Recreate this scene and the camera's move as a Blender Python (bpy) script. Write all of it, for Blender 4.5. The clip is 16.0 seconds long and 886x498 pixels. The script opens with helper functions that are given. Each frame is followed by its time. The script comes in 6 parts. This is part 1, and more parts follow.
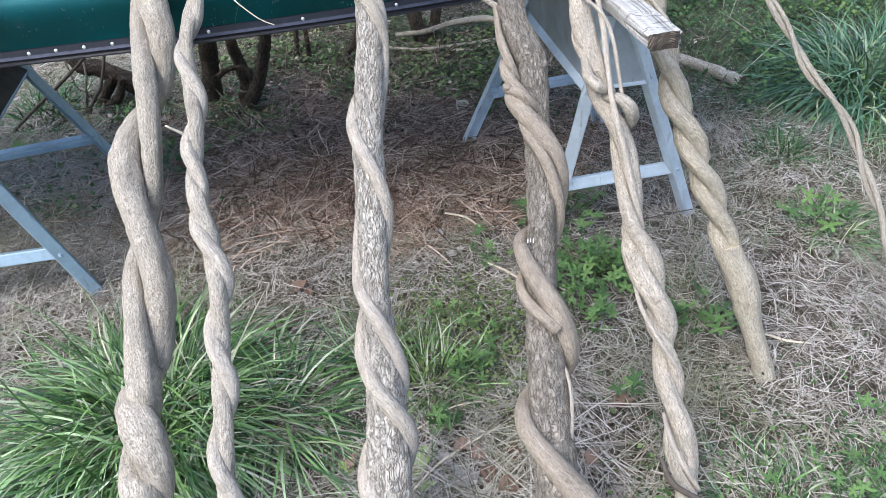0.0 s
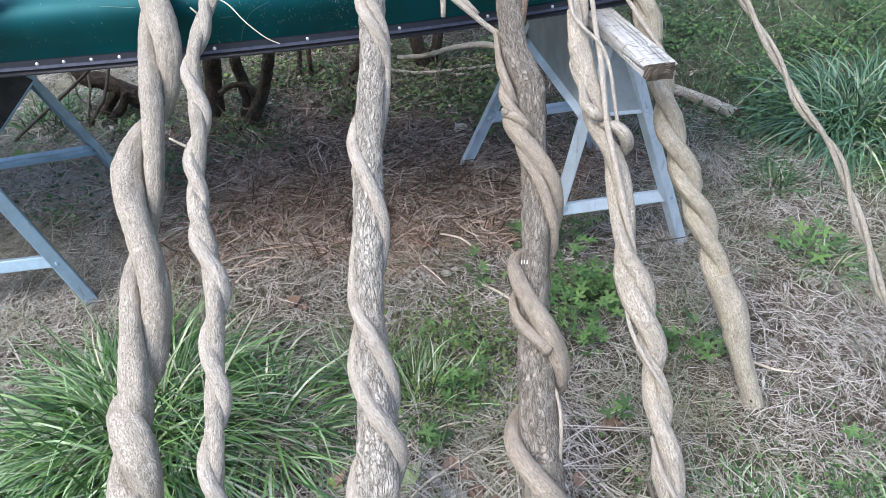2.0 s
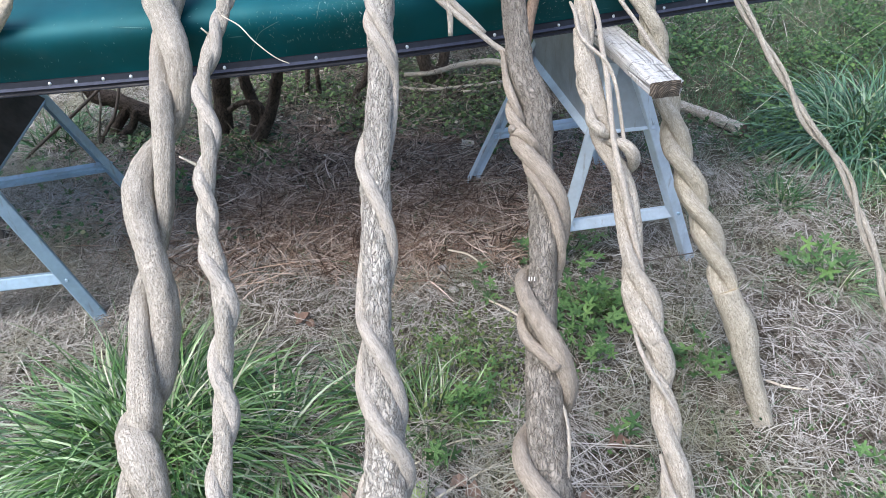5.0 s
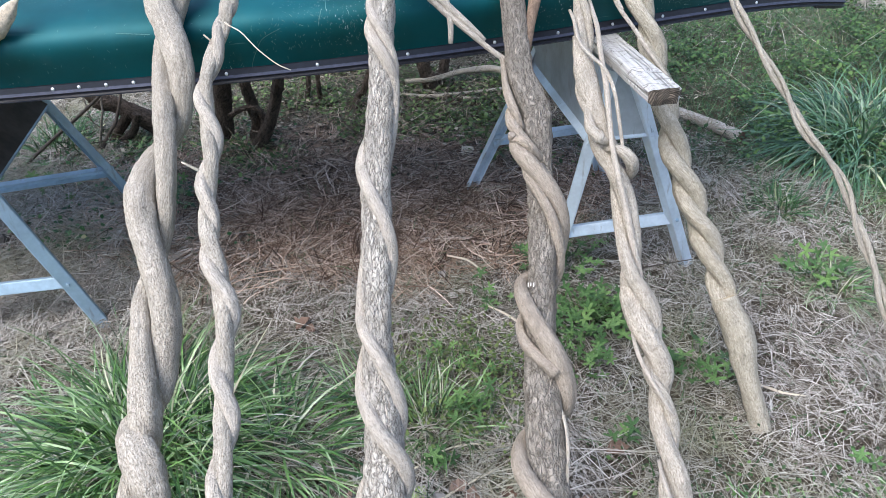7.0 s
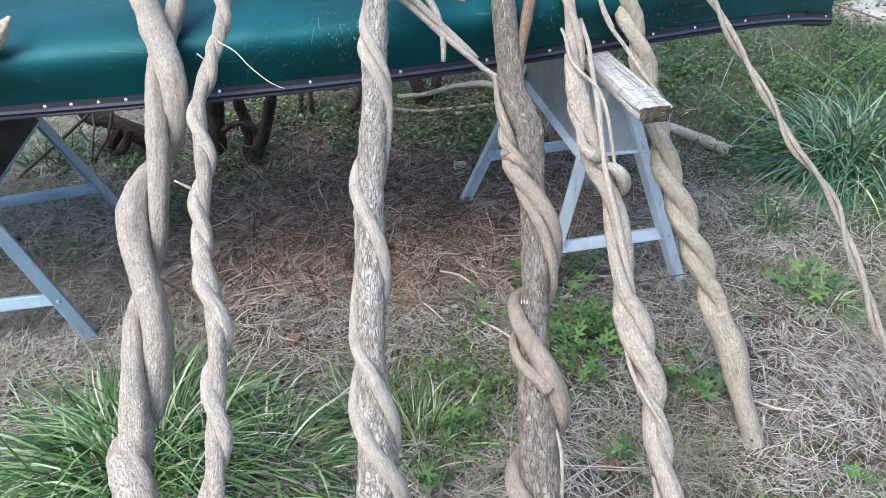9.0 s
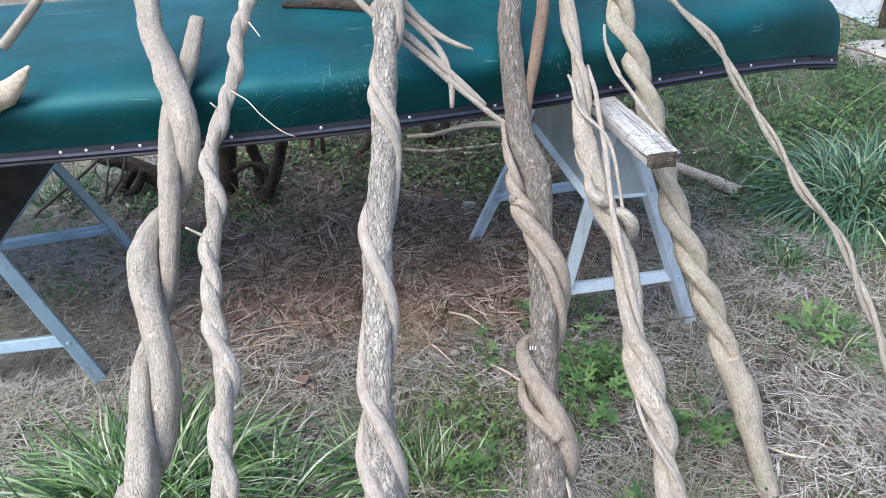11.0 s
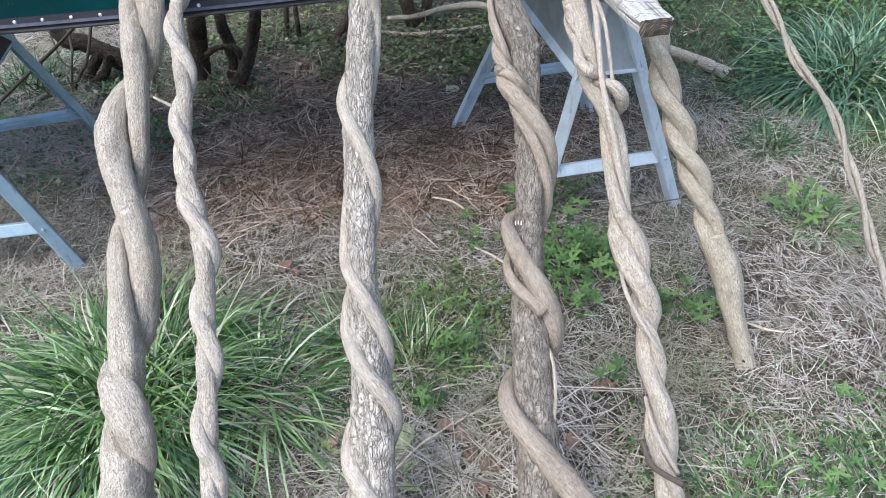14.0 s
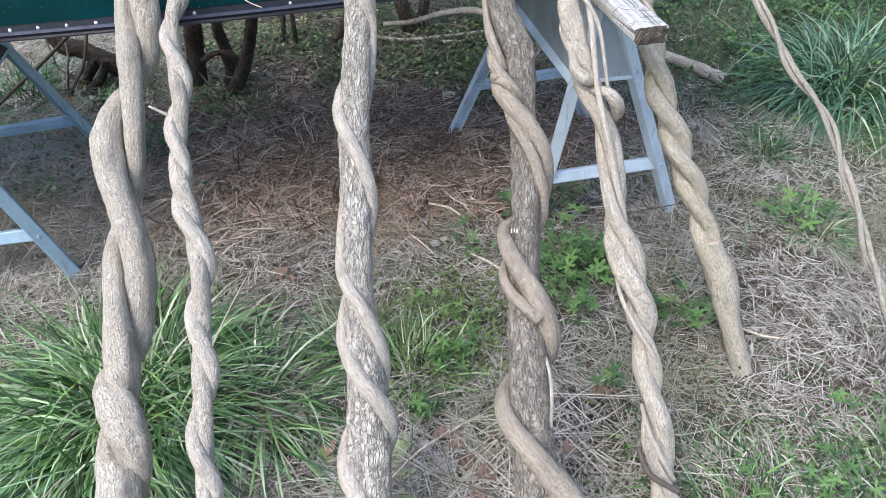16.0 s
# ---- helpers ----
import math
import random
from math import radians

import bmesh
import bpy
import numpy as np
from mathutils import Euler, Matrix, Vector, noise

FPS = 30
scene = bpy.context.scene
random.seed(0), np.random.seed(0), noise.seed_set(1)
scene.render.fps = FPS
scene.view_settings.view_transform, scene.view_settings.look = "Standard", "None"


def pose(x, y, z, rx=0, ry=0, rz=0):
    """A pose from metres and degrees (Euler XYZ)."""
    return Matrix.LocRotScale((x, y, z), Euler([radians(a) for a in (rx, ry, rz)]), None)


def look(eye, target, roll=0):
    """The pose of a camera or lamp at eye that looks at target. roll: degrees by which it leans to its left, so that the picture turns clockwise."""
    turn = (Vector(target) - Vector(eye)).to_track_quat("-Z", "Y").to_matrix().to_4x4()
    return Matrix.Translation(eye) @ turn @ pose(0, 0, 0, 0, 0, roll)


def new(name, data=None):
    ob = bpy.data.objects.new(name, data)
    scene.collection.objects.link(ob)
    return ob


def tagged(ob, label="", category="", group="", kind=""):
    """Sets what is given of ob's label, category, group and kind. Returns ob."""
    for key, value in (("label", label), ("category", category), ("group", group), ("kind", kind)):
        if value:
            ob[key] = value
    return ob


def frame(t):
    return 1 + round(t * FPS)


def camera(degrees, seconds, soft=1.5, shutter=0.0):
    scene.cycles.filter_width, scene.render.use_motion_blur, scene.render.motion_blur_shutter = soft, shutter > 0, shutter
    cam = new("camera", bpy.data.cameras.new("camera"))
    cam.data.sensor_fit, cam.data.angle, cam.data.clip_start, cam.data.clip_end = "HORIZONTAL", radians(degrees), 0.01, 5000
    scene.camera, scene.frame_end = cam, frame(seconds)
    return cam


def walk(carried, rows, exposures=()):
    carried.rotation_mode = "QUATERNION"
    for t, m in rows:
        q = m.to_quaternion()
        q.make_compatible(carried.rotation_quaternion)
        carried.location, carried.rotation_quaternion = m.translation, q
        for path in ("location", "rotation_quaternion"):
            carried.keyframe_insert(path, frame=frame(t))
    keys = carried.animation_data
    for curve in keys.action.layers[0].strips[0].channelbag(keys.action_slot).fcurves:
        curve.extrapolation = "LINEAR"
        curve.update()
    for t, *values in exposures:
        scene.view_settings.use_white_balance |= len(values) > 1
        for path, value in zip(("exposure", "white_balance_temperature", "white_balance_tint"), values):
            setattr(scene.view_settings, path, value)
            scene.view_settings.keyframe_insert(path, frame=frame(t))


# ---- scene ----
cam = camera(65.3, 16.0, soft=0.6)

PATH = [
    (0, (0.043, 0.227, 1.346), (-0.005, 1.733, 0.03), -5.2),
    (0.5, (0.043, 0.217, 1.347), (0.017, 1.737, 0.048), -4.4),
    (1, (0.044, 0.212, 1.342), (0.035, 1.723, 0.033), -4.2),
    (1.5, (0.042, 0.208, 1.347), (0.029, 1.74, 0.062), -3.3),
    (2, (0.042, 0.208, 1.353), (0.013, 1.755, 0.087), -3.0),
    (2.5, (0.041, 0.203, 1.361), (0.006, 1.758, 0.104), -3.1),
    (3, (0.037, 0.206, 1.359), (-0.002, 1.773, 0.117), -3.2),
    (3.5, (0.038, 0.206, 1.359), (-0.007, 1.774, 0.119), -3.4),
    (4, (0.039, 0.208, 1.359), (-0.012, 1.78, 0.123), -3.5),
    (6.5, (0.041, 0.202, 1.36), (0.004, 1.781, 0.132), -3.3),
    (7, (0.04, 0.2, 1.364), (-0.004, 1.785, 0.145), -3.2),
    (7.5, (0.039, 0.199, 1.365), (0.008, 1.791, 0.155), -2.9),
    (8, (0.04, 0.205, 1.368), (0.019, 1.806, 0.17), -2.6),
    (8.5, (0.039, 0.206, 1.37), (0.015, 1.812, 0.179), -2.7),
    (8.7, (0.038, 0.205, 1.371), (0.018, 1.811, 0.179), -2.8),
    (10.8, (0.042, 0.215, 1.391), (0.008, 1.879, 0.258), -3.2),
    (11, (0.042, 0.216, 1.393), (-0.002, 1.879, 0.282), -3.2),
    (11.5, (0.034, 0.222, 1.392), (-0.007, 1.879, 0.272), -2.3),
    (12, (0.034, 0.227, 1.376), (0.007, 1.842, 0.197), -2.4),
    (12.5, (0.037, 0.223, 1.351), (0.028, 1.772, 0.086), -2.6),
    (13, (0.041, 0.217, 1.336), (0.025, 1.718, 0.015), -3.2),
    (13.5, (0.04, 0.216, 1.335), (0.039, 1.711, 0.006), -2.5),
    (14, (0.038, 0.213, 1.333), (0.03, 1.7, -0.006), -2.9),
    (14.5, (0.039, 0.218, 1.332), (0.04, 1.704, -0.006), -2.8),
    (15, (0.041, 0.218, 1.337), (0.039, 1.713, 0.008), -3.3),
    (15.5, (0.041, 0.221, 1.337), (0.036, 1.715, 0.007), -3.3),
    (16, (0.041, 0.219, 1.34), (0.041, 1.711, 0.008), -2.8),
]
walk(cam, [(t, look(eye, target, roll)) for t, eye, target, roll in PATH], [(0, 1.17, 6250, 10), (16, 1.17, 6250, 10)])

# ---- light ----
SUN_UP, SUN_ROUND = 56, 228
world = bpy.data.worlds.new("sky")
scene.world = world
world.use_nodes = True
wn = world.node_tree.nodes
sky = wn.new("ShaderNodeTexSky")
sky.sky_type, sky.sun_disc = "NISHITA", False
sky.sun_elevation, sky.sun_rotation = radians(SUN_UP), radians(SUN_ROUND)
sky.air_density, sky.dust_density, sky.ozone_density = 1.0, 1.5, 1.0
# an overcast veil: most of the blue is taken out of the sky
veil = wn.new("ShaderNodeHueSaturation")
veil.inputs["Saturation"].default_value = 0.95
world.node_tree.links.new(sky.outputs[0], veil.inputs["Color"])
# a clouded sky is darker towards the horizon than overhead
where = wn.new("ShaderNodeTexCoord")
split = wn.new("ShaderNodeSeparateXYZ")
fall = wn.new("ShaderNodeMapRange")
fall.inputs["From Min"].default_value, fall.inputs["From Max"].default_value = 0.0, 1.0
fall.inputs["To Min"].default_value, fall.inputs["To Max"].default_value = 0.32, 1.65
dim = wn.new("ShaderNodeMix")
dim.data_type, dim.blend_type = "RGBA", "MULTIPLY"
dim.inputs[0].default_value = 1.0
world.node_tree.links.new(where.outputs["Generated"], split.inputs[0])
world.node_tree.links.new(split.outputs["Z"], fall.inputs["Value"])
world.node_tree.links.new(veil.outputs[0], dim.inputs[6])
world.node_tree.links.new(fall.outputs[0], dim.inputs[7])
world.node_tree.links.new(dim.outputs[2], wn["Background"].inputs["Color"])
wn["Background"].inputs["Strength"].default_value = 0.15
sun = new("sun", bpy.data.lights.new("sun", "SUN"))
sun.data.energy, sun.data.angle, sun.data.color = 1.75, radians(48), (1.0, 0.94, 0.85)
a, e = radians(SUN_ROUND), radians(SUN_UP)
sun.matrix_world = look((0, 0, 0), (-math.sin(a) * math.cos(e), -math.cos(a) * math.cos(e), -math.sin(e)))


# ---- materials ----
class Nodes:
    """A small writer of node materials."""

    def __init__(self, name, rough=0.8, metal=0.0, spec=0.5):
        self.mat = bpy.data.materials.new(name)
        self.mat.use_nodes = True
        self.t = self.mat.node_tree
        self.bsdf = self.t.nodes["Principled BSDF"]
        self.bsdf.inputs["Roughness"].default_value = rough
        self.bsdf.inputs["Metallic"].default_value = metal
        self.bsdf.inputs["Specular IOR Level"].default_value = spec
        self.at = None

    def put(self, socket, value):
        if isinstance(value, bpy.types.NodeSocket):
            self.t.links.new(value, socket)
        else:
            socket.default_value = value

    def place(self, scale=(1, 1, 1), attribute=""):
        if attribute:
            n = self.t.nodes.new("ShaderNodeAttribute")
            n.attribute_name = attribute
            out = n.outputs["Vector"]
        else:
            out = self.t.nodes.new("ShaderNodeTexCoord").outputs["Object"]
        m = self.t.nodes.new("ShaderNodeMapping")
        self.t.links.new(out, m.inputs["Vector"])
        m.inputs["Scale"].default_value = scale
        self.at = m.outputs[0]
        return self.at

    def noise(self, scale, detail=4, rough=0.6, at=None, warp=0.0):
        n = self.t.nodes.new("ShaderNodeTexNoise")
        n.inputs["Scale"].default_value = scale
        n.inputs["Detail"].default_value = detail
        n.inputs["Roughness"].default_value = rough
        n.inputs["Distortion"].default_value = warp
        self.t.links.new(at or self.at, n.inputs["Vector"])
        return n.outputs["Fac"]

    def cells(self, scale, at=None, feature="DISTANCE_TO_EDGE"):
        n = self.t.nodes.new("ShaderNodeTexVoronoi")
        n.feature = feature
        n.inputs["Scale"].default_value = scale
        self.t.links.new(at or self.at, n.inputs["Vector"])
        return n.outputs[0]

    def ramp(self, fac, stops):
        n = self.t.nodes.new("ShaderNodeValToRGB")
        el = n.color_ramp.elements
        while len(el) < len(stops):
            el.new(0.5)
        for i, (p, c) in enumerate(stops):
            el[i].position = p
            el[i].color = (c, c, c, 1) if isinstance(c, (int, float)) else (*c, 1)
        self.t.links.new(fac, n.inputs[0])
        return n.outputs[0]

    def mix(self, fac, a, b, how="MIX"):
        n = self.t.nodes.new("ShaderNodeMix")
        n.data_type, n.blend_type = "RGBA", how
        for sock, v in ((n.inputs[0], fac), (n.inputs[6], a), (n.inputs[7], b)):
            if isinstance(v, tuple):
                v = (*v, 1)
            self.put(sock, v)
        return n.outputs[2]

    def math(self, how, a, b):
        n = self.t.nodes.new("ShaderNodeMath")
        n.operation = how
        self.put(n.inputs[0], a), self.put(n.inputs[1], b)
        return n.outputs[0]

    def island(self):
        return self.t.nodes.new("ShaderNodeNewGeometry").outputs["Random Per Island"]

    def thing(self):
        return self.t.nodes.new("ShaderNodeObjectInfo").outputs["Random"]

    def done(self, colour, bump=None, depth=0.002, strength=0.6, rough=None):
        self.put(self.bsdf.inputs["Base Color"], (*colour, 1) if isinstance(colour, tuple) else colour)
        if bump is not None:
            b = self.t.nodes.new("ShaderNodeBump")
            b.inputs["Distance"].default_value = depth
            b.inputs["Strength"].default_value = strength
            self.t.links.new(bump, b.inputs["Height"])
            self.t.links.new(b.outputs[0], self.bsdf.inputs["Normal"])
        if rough is not None:
            self.put(self.bsdf.inputs["Roughness"], rough)
        return self.mat


def vine_bark(name, light, mid, dark, spots=0.55):
    """Pale vine bark: fine fibres and short dark flecks drawn out along the stem, grey bloom in patches."""
    n = Nodes(name, 0.88, spec=0.2)
    fibre = n.noise(460, 4, 0.7, n.place((1, 1, 0.26), "bark"), 0.4)
    streak = n.noise(95, 4, 0.6, n.place((1, 1, 0.05), "bark"), 0.4)
    at = n.place((1, 1, 0.58), "bark")
    fleck = n.noise(500, 3, 0.6, at, 0.5)
    coarse = n.noise(210, 3, 0.6, at, 0.6)
    broad = n.noise(16, 3, 0.5, at)
    whole = n.place((1, 1, 0.8), "bark")
    blotch = n.noise(38, 4, 0.6, whole, 0.4)
    pore = n.cells(210, whole, "F1")
    base = n.ramp(fibre, [(0.34, tuple(0.35 * a + 0.65 * b for a, b in zip(dark, mid))), (0.46, mid), (0.60, light)])
    base = n.mix(n.ramp(streak, [(0.38, 0.55), (0.50, 0.0)]), base, tuple(0.8 * c for c in mid))
    base = n.mix(n.ramp(fleck, [(0.37, min(0.95, 1.2 * spots)), (0.455, 0.0)]), base, dark)
    base = n.mix(n.ramp(coarse, [(0.33, 0.75 * spots), (0.42, 0.0)]), base, tuple(0.5 * (a + b) for a, b in zip(dark, mid)))
    base = n.mix(n.ramp(pore, [(0.07, 0.6 * spots), (0.16, 0.0)]), base, dark)
    base = n.mix(n.ramp(broad, [(0.35, 0.0), (0.7, 0.45)]), base, tuple(0.80 * c for c in mid))
    base = n.mix(n.ramp(blotch, [(0.34, 0.45), (0.47, 0.0)]), base, tuple(0.62 * c for c in mid))
    base = n.mix(n.ramp(blotch, [(0.58, 0.0), (0.72, 0.35)]), base, tuple(min(1.0, 1.08 * c) for c in light))
    height = n.math("ADD", n.math("MULTIPLY", fibre, 0.6), n.math("ADD", n.ramp(fleck, [(0.33, 1 - spots), (0.47, 1.0)]), n.math("MULTIPLY", n.math("ADD", streak, coarse), 0.8)))
    return n.done(base, height, 0.0045, 1.0)


def tree_bark(name, light, mid, dark, wide=1.0):
    """Fissured bark: small scales longer than wide, with dark winding cracks between."""
    n = Nodes(name, 0.92, spec=0.15)
    at = n.place((1, 1, 0.46), "bark")
    wob = n.t.nodes.new("ShaderNodeTexNoise")
    wob.inputs["Scale"].default_value, wob.inputs["Detail"].default_value = 75, 4
    n.t.links.new(at, wob.inputs["Vector"])
    v = n.t.nodes.new("ShaderNodeVectorMath")
    v.operation = "MULTIPLY_ADD"
    n.t.links.new(wob.outputs["Color"], v.inputs[0])
    v.inputs[1].default_value = (0.015, 0.015, 0.018)
    n.t.links.new(at, v.inputs[2])
    # the cracks round the scales widen and close; some scales run together
    crack = n.cells(125, v.outputs[0])
    furrow = n.math("MULTIPLY", n.math("ABSOLUTE", n.math("SUBTRACT", n.noise(110, 3, 0.6, n.place((1, 1, 0.42), "bark"), 0.8), 0.5), 0.0), 2.6)
    crack = n.math("MINIMUM", crack, furrow)
    gone = n.ramp(n.noise(120, 3, 0.6, at), [(0.46, 0.0), (0.64, 0.10)])
    crack = n.math("ADD", n.math("MINIMUM", crack, n.math("ADD", n.cells(240, v.outputs[0]), 0.045 + 0.05 * (wide < 0.9))), gone)
    fine = n.noise(420, 4, 0.7, at)
    tone = n.noise(45, 3, 0.6, at)
    base = n.ramp(tone, [(0.3, mid), (0.62, light)])
    base = n.mix(n.ramp(fine, [(0.36, 0.6), (0.52, 0.0)]), base, mid)
    base = n.mix(n.ramp(crack, [(0.0, 0.85), (0.04 * wide, 0.55), (0.11 * wide, 0.0)]), base, dark)
    height = n.math("ADD", n.ramp(crack, [(0.0, 0.0), (0.18, 1.0)]), n.math("MULTIPLY", fine, 0.4))
    return n.done(base, height, 0.006, 1.0)


VINE = vine_bark("vine_bark", (0.66, 0.60, 0.51), (0.475, 0.42, 0.345), (0.18, 0.152, 0.12), 0.46)
VINE_WARM = vine_bark("vine_bark_warm", (0.62, 0.565, 0.46), (0.44, 0.395, 0.31), (0.15, 0.128, 0.095), 0.5)
VINE_SMOOTH = vine_bark("vine_bark_smooth", (0.65, 0.585, 0.505), (0.52, 0.46, 0.385), (0.22, 0.185, 0.15), 0.36)
VINE_BROWN = vine_bark("vine_bark_brown", (0.50, 0.425, 0.345), (0.38, 0.32, 0.255), (0.17, 0.135, 0.105), 0.42)
RUNNER = vine_bark("runner_bark", (0.52, 0.475, 0.40), (0.39, 0.35, 0.29), (0.17, 0.148, 0.12), 0.32)
BARK_PALE = tree_bark("bark_pale", (0.67, 0.615, 0.54), (0.52, 0.47, 0.405), (0.15, 0.127, 0.10), 0.8)
BARK_GREY = tree_bark("bark_grey", (0.38, 0.338, 0.287), (0.29, 0.255, 0.213), (0.105, 0.088, 0.07), 0.7)
BARK_DARK = tree_bark("bark_dark", (0.16, 0.125, 0.10), (0.095, 0.075, 0.06), (0.022, 0.018, 0.015))
BARK_RED = vine_bark("bark_red", (0.36, 0.265, 0.195), (0.25, 0.175, 0.125), (0.11, 0.08, 0.06))
BARK_BIRCH = vine_bark("bark_birch", (0.72, 0.68, 0.61), (0.42, 0.37, 0.31), (0.07, 0.055, 0.043))


def cut_wood():
    n = Nodes("cut_wood", 0.9, spec=0.2)
    n.place()
    return n.done(n.ramp(n.noise(160, 4), [(0.3, (0.36, 0.28, 0.18)), (0.7, (0.55, 0.46, 0.32))]), n.noise(300), 0.002)


def weathered_board():
    n = Nodes("weathered_board", 0.9, spec=0.2)
    at = n.place((1, 0.035, 1))
    grain = n.noise(170, 5, 0.7, at, 0.6)
    crack = n.noise(55, 3, 0.5, at, 0.8)
    blot = n.noise(22, 3, 0.6, n.place())
    base = n.ramp(grain, [(0.3, (0.30, 0.29, 0.27)), (0.44, (0.41, 0.40, 0.38)), (0.62, (0.54, 0.53, 0.51))])
    base = n.mix(n.ramp(crack, [(0.35, 0.6), (0.40, 0.0)]), base, (0.15, 0.14, 0.125))
    base = n.mix(n.ramp(blot, [(0.5, 0.0), (0.75, 0.35)]), base, (0.30, 0.27, 0.235))
    check = n.math("ABSOLUTE", n.math("SUBTRACT", n.noise(38, 3, 0.5, n.place((0.25, 1, 0.25)), 0.5), 0.5), 0.0)
    base = n.mix(n.ramp(check, [(0.0, 0.85), (0.016, 0.0)]), base, (0.12, 0.11, 0.10))
    return n.done(base, n.math("ADD", grain, n.ramp(crack, [(0.36, 0.0), (0.45, 1.0)])), 0.004, 0.9)


def end_grain():
    n = Nodes("end_grain", 0.95, spec=0.15)
    n.place()
    w = n.t.nodes.new("ShaderNodeTexWave")
    w.wave_type, w.rings_direction = "RINGS", "Y"
    w.inputs["Scale"].default_value = 75
    w.inputs["Distortion"].default_value = 3
    m = n.t.nodes.new("ShaderNodeVectorMath")
    m.inputs[1].default_value = (-0.01, 0, 0.035)
    n.t.links.new(n.at, m.inputs[0])
    n.t.links.new(m.outputs[0], w.inputs["Vector"])
    base = n.ramp(w.outputs["Fac"], [(0.2, (0.07, 0.058, 0.048)), (0.8, (0.20, 0.165, 0.13))])
    base = n.mix(n.ramp(n.noise(120), [(0.4, 0.6), (0.6, 0.0)]), base, (0.045, 0.04, 0.034))
    return n.done(base, w.outputs["Fac"], 0.002)


def galvanised(name, tint):
    n = Nodes(name, 0.34, 0.35, 0.5)
    n.place()
    spangle = n.cells(90, feature="F1")
    stain = n.noise(9, 5, 0.65)
    streak = n.noise(40, 4, 0.7, n.place((1, 1, 0.15)))
    base = n.mix(n.ramp(spangle, [(0.0, 0.0), (0.9, 0.35)]), tint, tuple(0.72 * c for c in tint))
    base = n.mix(n.ramp(stain, [(0.42, 0.0), (0.68, 0.6)]), base, tuple(0.62 * c for c in tint))
    base = n.mix(n.ramp(streak, [(0.60, 0.0), (0.72, 0.5)]), base, (0.20, 0.17, 0.14))
    return n.done(base, stain, 0.002, 0.3, n.ramp(stain, [(0.3, 0.28), (0.7, 0.5)]))


def canoe_green():
    n = Nodes("canoe_green", 0.50, 0.0, 0.6)
    n.bsdf.inputs["Specular Tint"].default_value = (0.30, 0.86, 1.0, 1)
    n.place()
    dull = n.noise(3.2, 4, 0.6)
    dirt = n.noise(26, 5, 0.7)
    base = n.mix(n.ramp(dull, [(0.35, 0.0), (0.7, 0.6)]), (0.0011, 0.031, 0.030), (0.0018, 0.106, 0.128))
    # long thin scuffs along the hull and a sprinkle of pale chips
    scuff = n.noise(34, 2, 0.5, n.place((0.12, 1, 2.4)), 0.7)
    chips = n.noise(300, 2, 0.5, n.place((1, 1, 0.5)))
    where = n.noise(4.5, 2, 0.5, n.place())
    mark = n.math("MULTIPLY", n.ramp(scuff, [(0.69, 0.0), (0.715, 0.3)]), n.ramp(where, [(0.42, 0.0), (0.54, 1.0)]))
    chip = n.math("MULTIPLY", n.ramp(chips, [(0.665, 0.0), (0.71, 0.7)]), n.ramp(where, [(0.50, 0.0), (0.60, 1.0)]))
    base = n.mix(mark, base, (0.22, 0.36, 0.33))
    base = n.mix(chip, base, (0.45, 0.52, 0.50))
    base = n.mix(n.ramp(dirt, [(0.55, 0.0), (0.75, 0.22)]), base, (0.05, 0.075, 0.06))
    return n.done(base, n.math("ADD", n.math("MULTIPLY", dirt, 0.4), dull), 0.0012, 0.35, n.ramp(dull, [(0.3, 0.56), (0.7, 0.47)]))


def plain(name, colour, rough=0.6, metal=0.0, scale=40, spread=0.25, bump=0.001):
    n = Nodes(name, rough, metal, 0.4)
    n.place()
    f = n.noise(scale, 5, 0.65)
    base = n.ramp(f, [(0.3, tuple(c * (1 - spread) for c in colour)), (0.7, tuple(min(1, c * (1 + spread)) for c in colour))])
    return n.done(base, f, bump)


def blades(name, stops, rough=0.55, spec=0.35, through_light=0.0, patch=None):
    """For grass, straw and leaves: each blade takes its own tone."""
    n = Nodes(name, rough, spec=spec)
    n.place()
    base = n.ramp(n.math("FRACT", n.math("ADD", n.island(), n.thing()), 0.0), stops)
    base = n.mix(n.ramp(n.noise(60, 3), [(0.3, 0.0), (0.7, 0.25)]), base, tuple(0.6 * c for c in stops[0][1]))
    if patch:
        base = n.mix(n.ramp(n.noise(2.6, 4, 0.6), [(0.46, 0.0), (0.66, 0.55)]), base, patch)
    if through_light:
        n.bsdf.inputs["Transmission Weight"].default_value = 0.0
        n.bsdf.inputs["Subsurface Weight"].default_value = through_light
        n.bsdf.inputs["Subsurface Radius"].default_value = (0.004, 0.008, 0.002)
    return n.done(base)


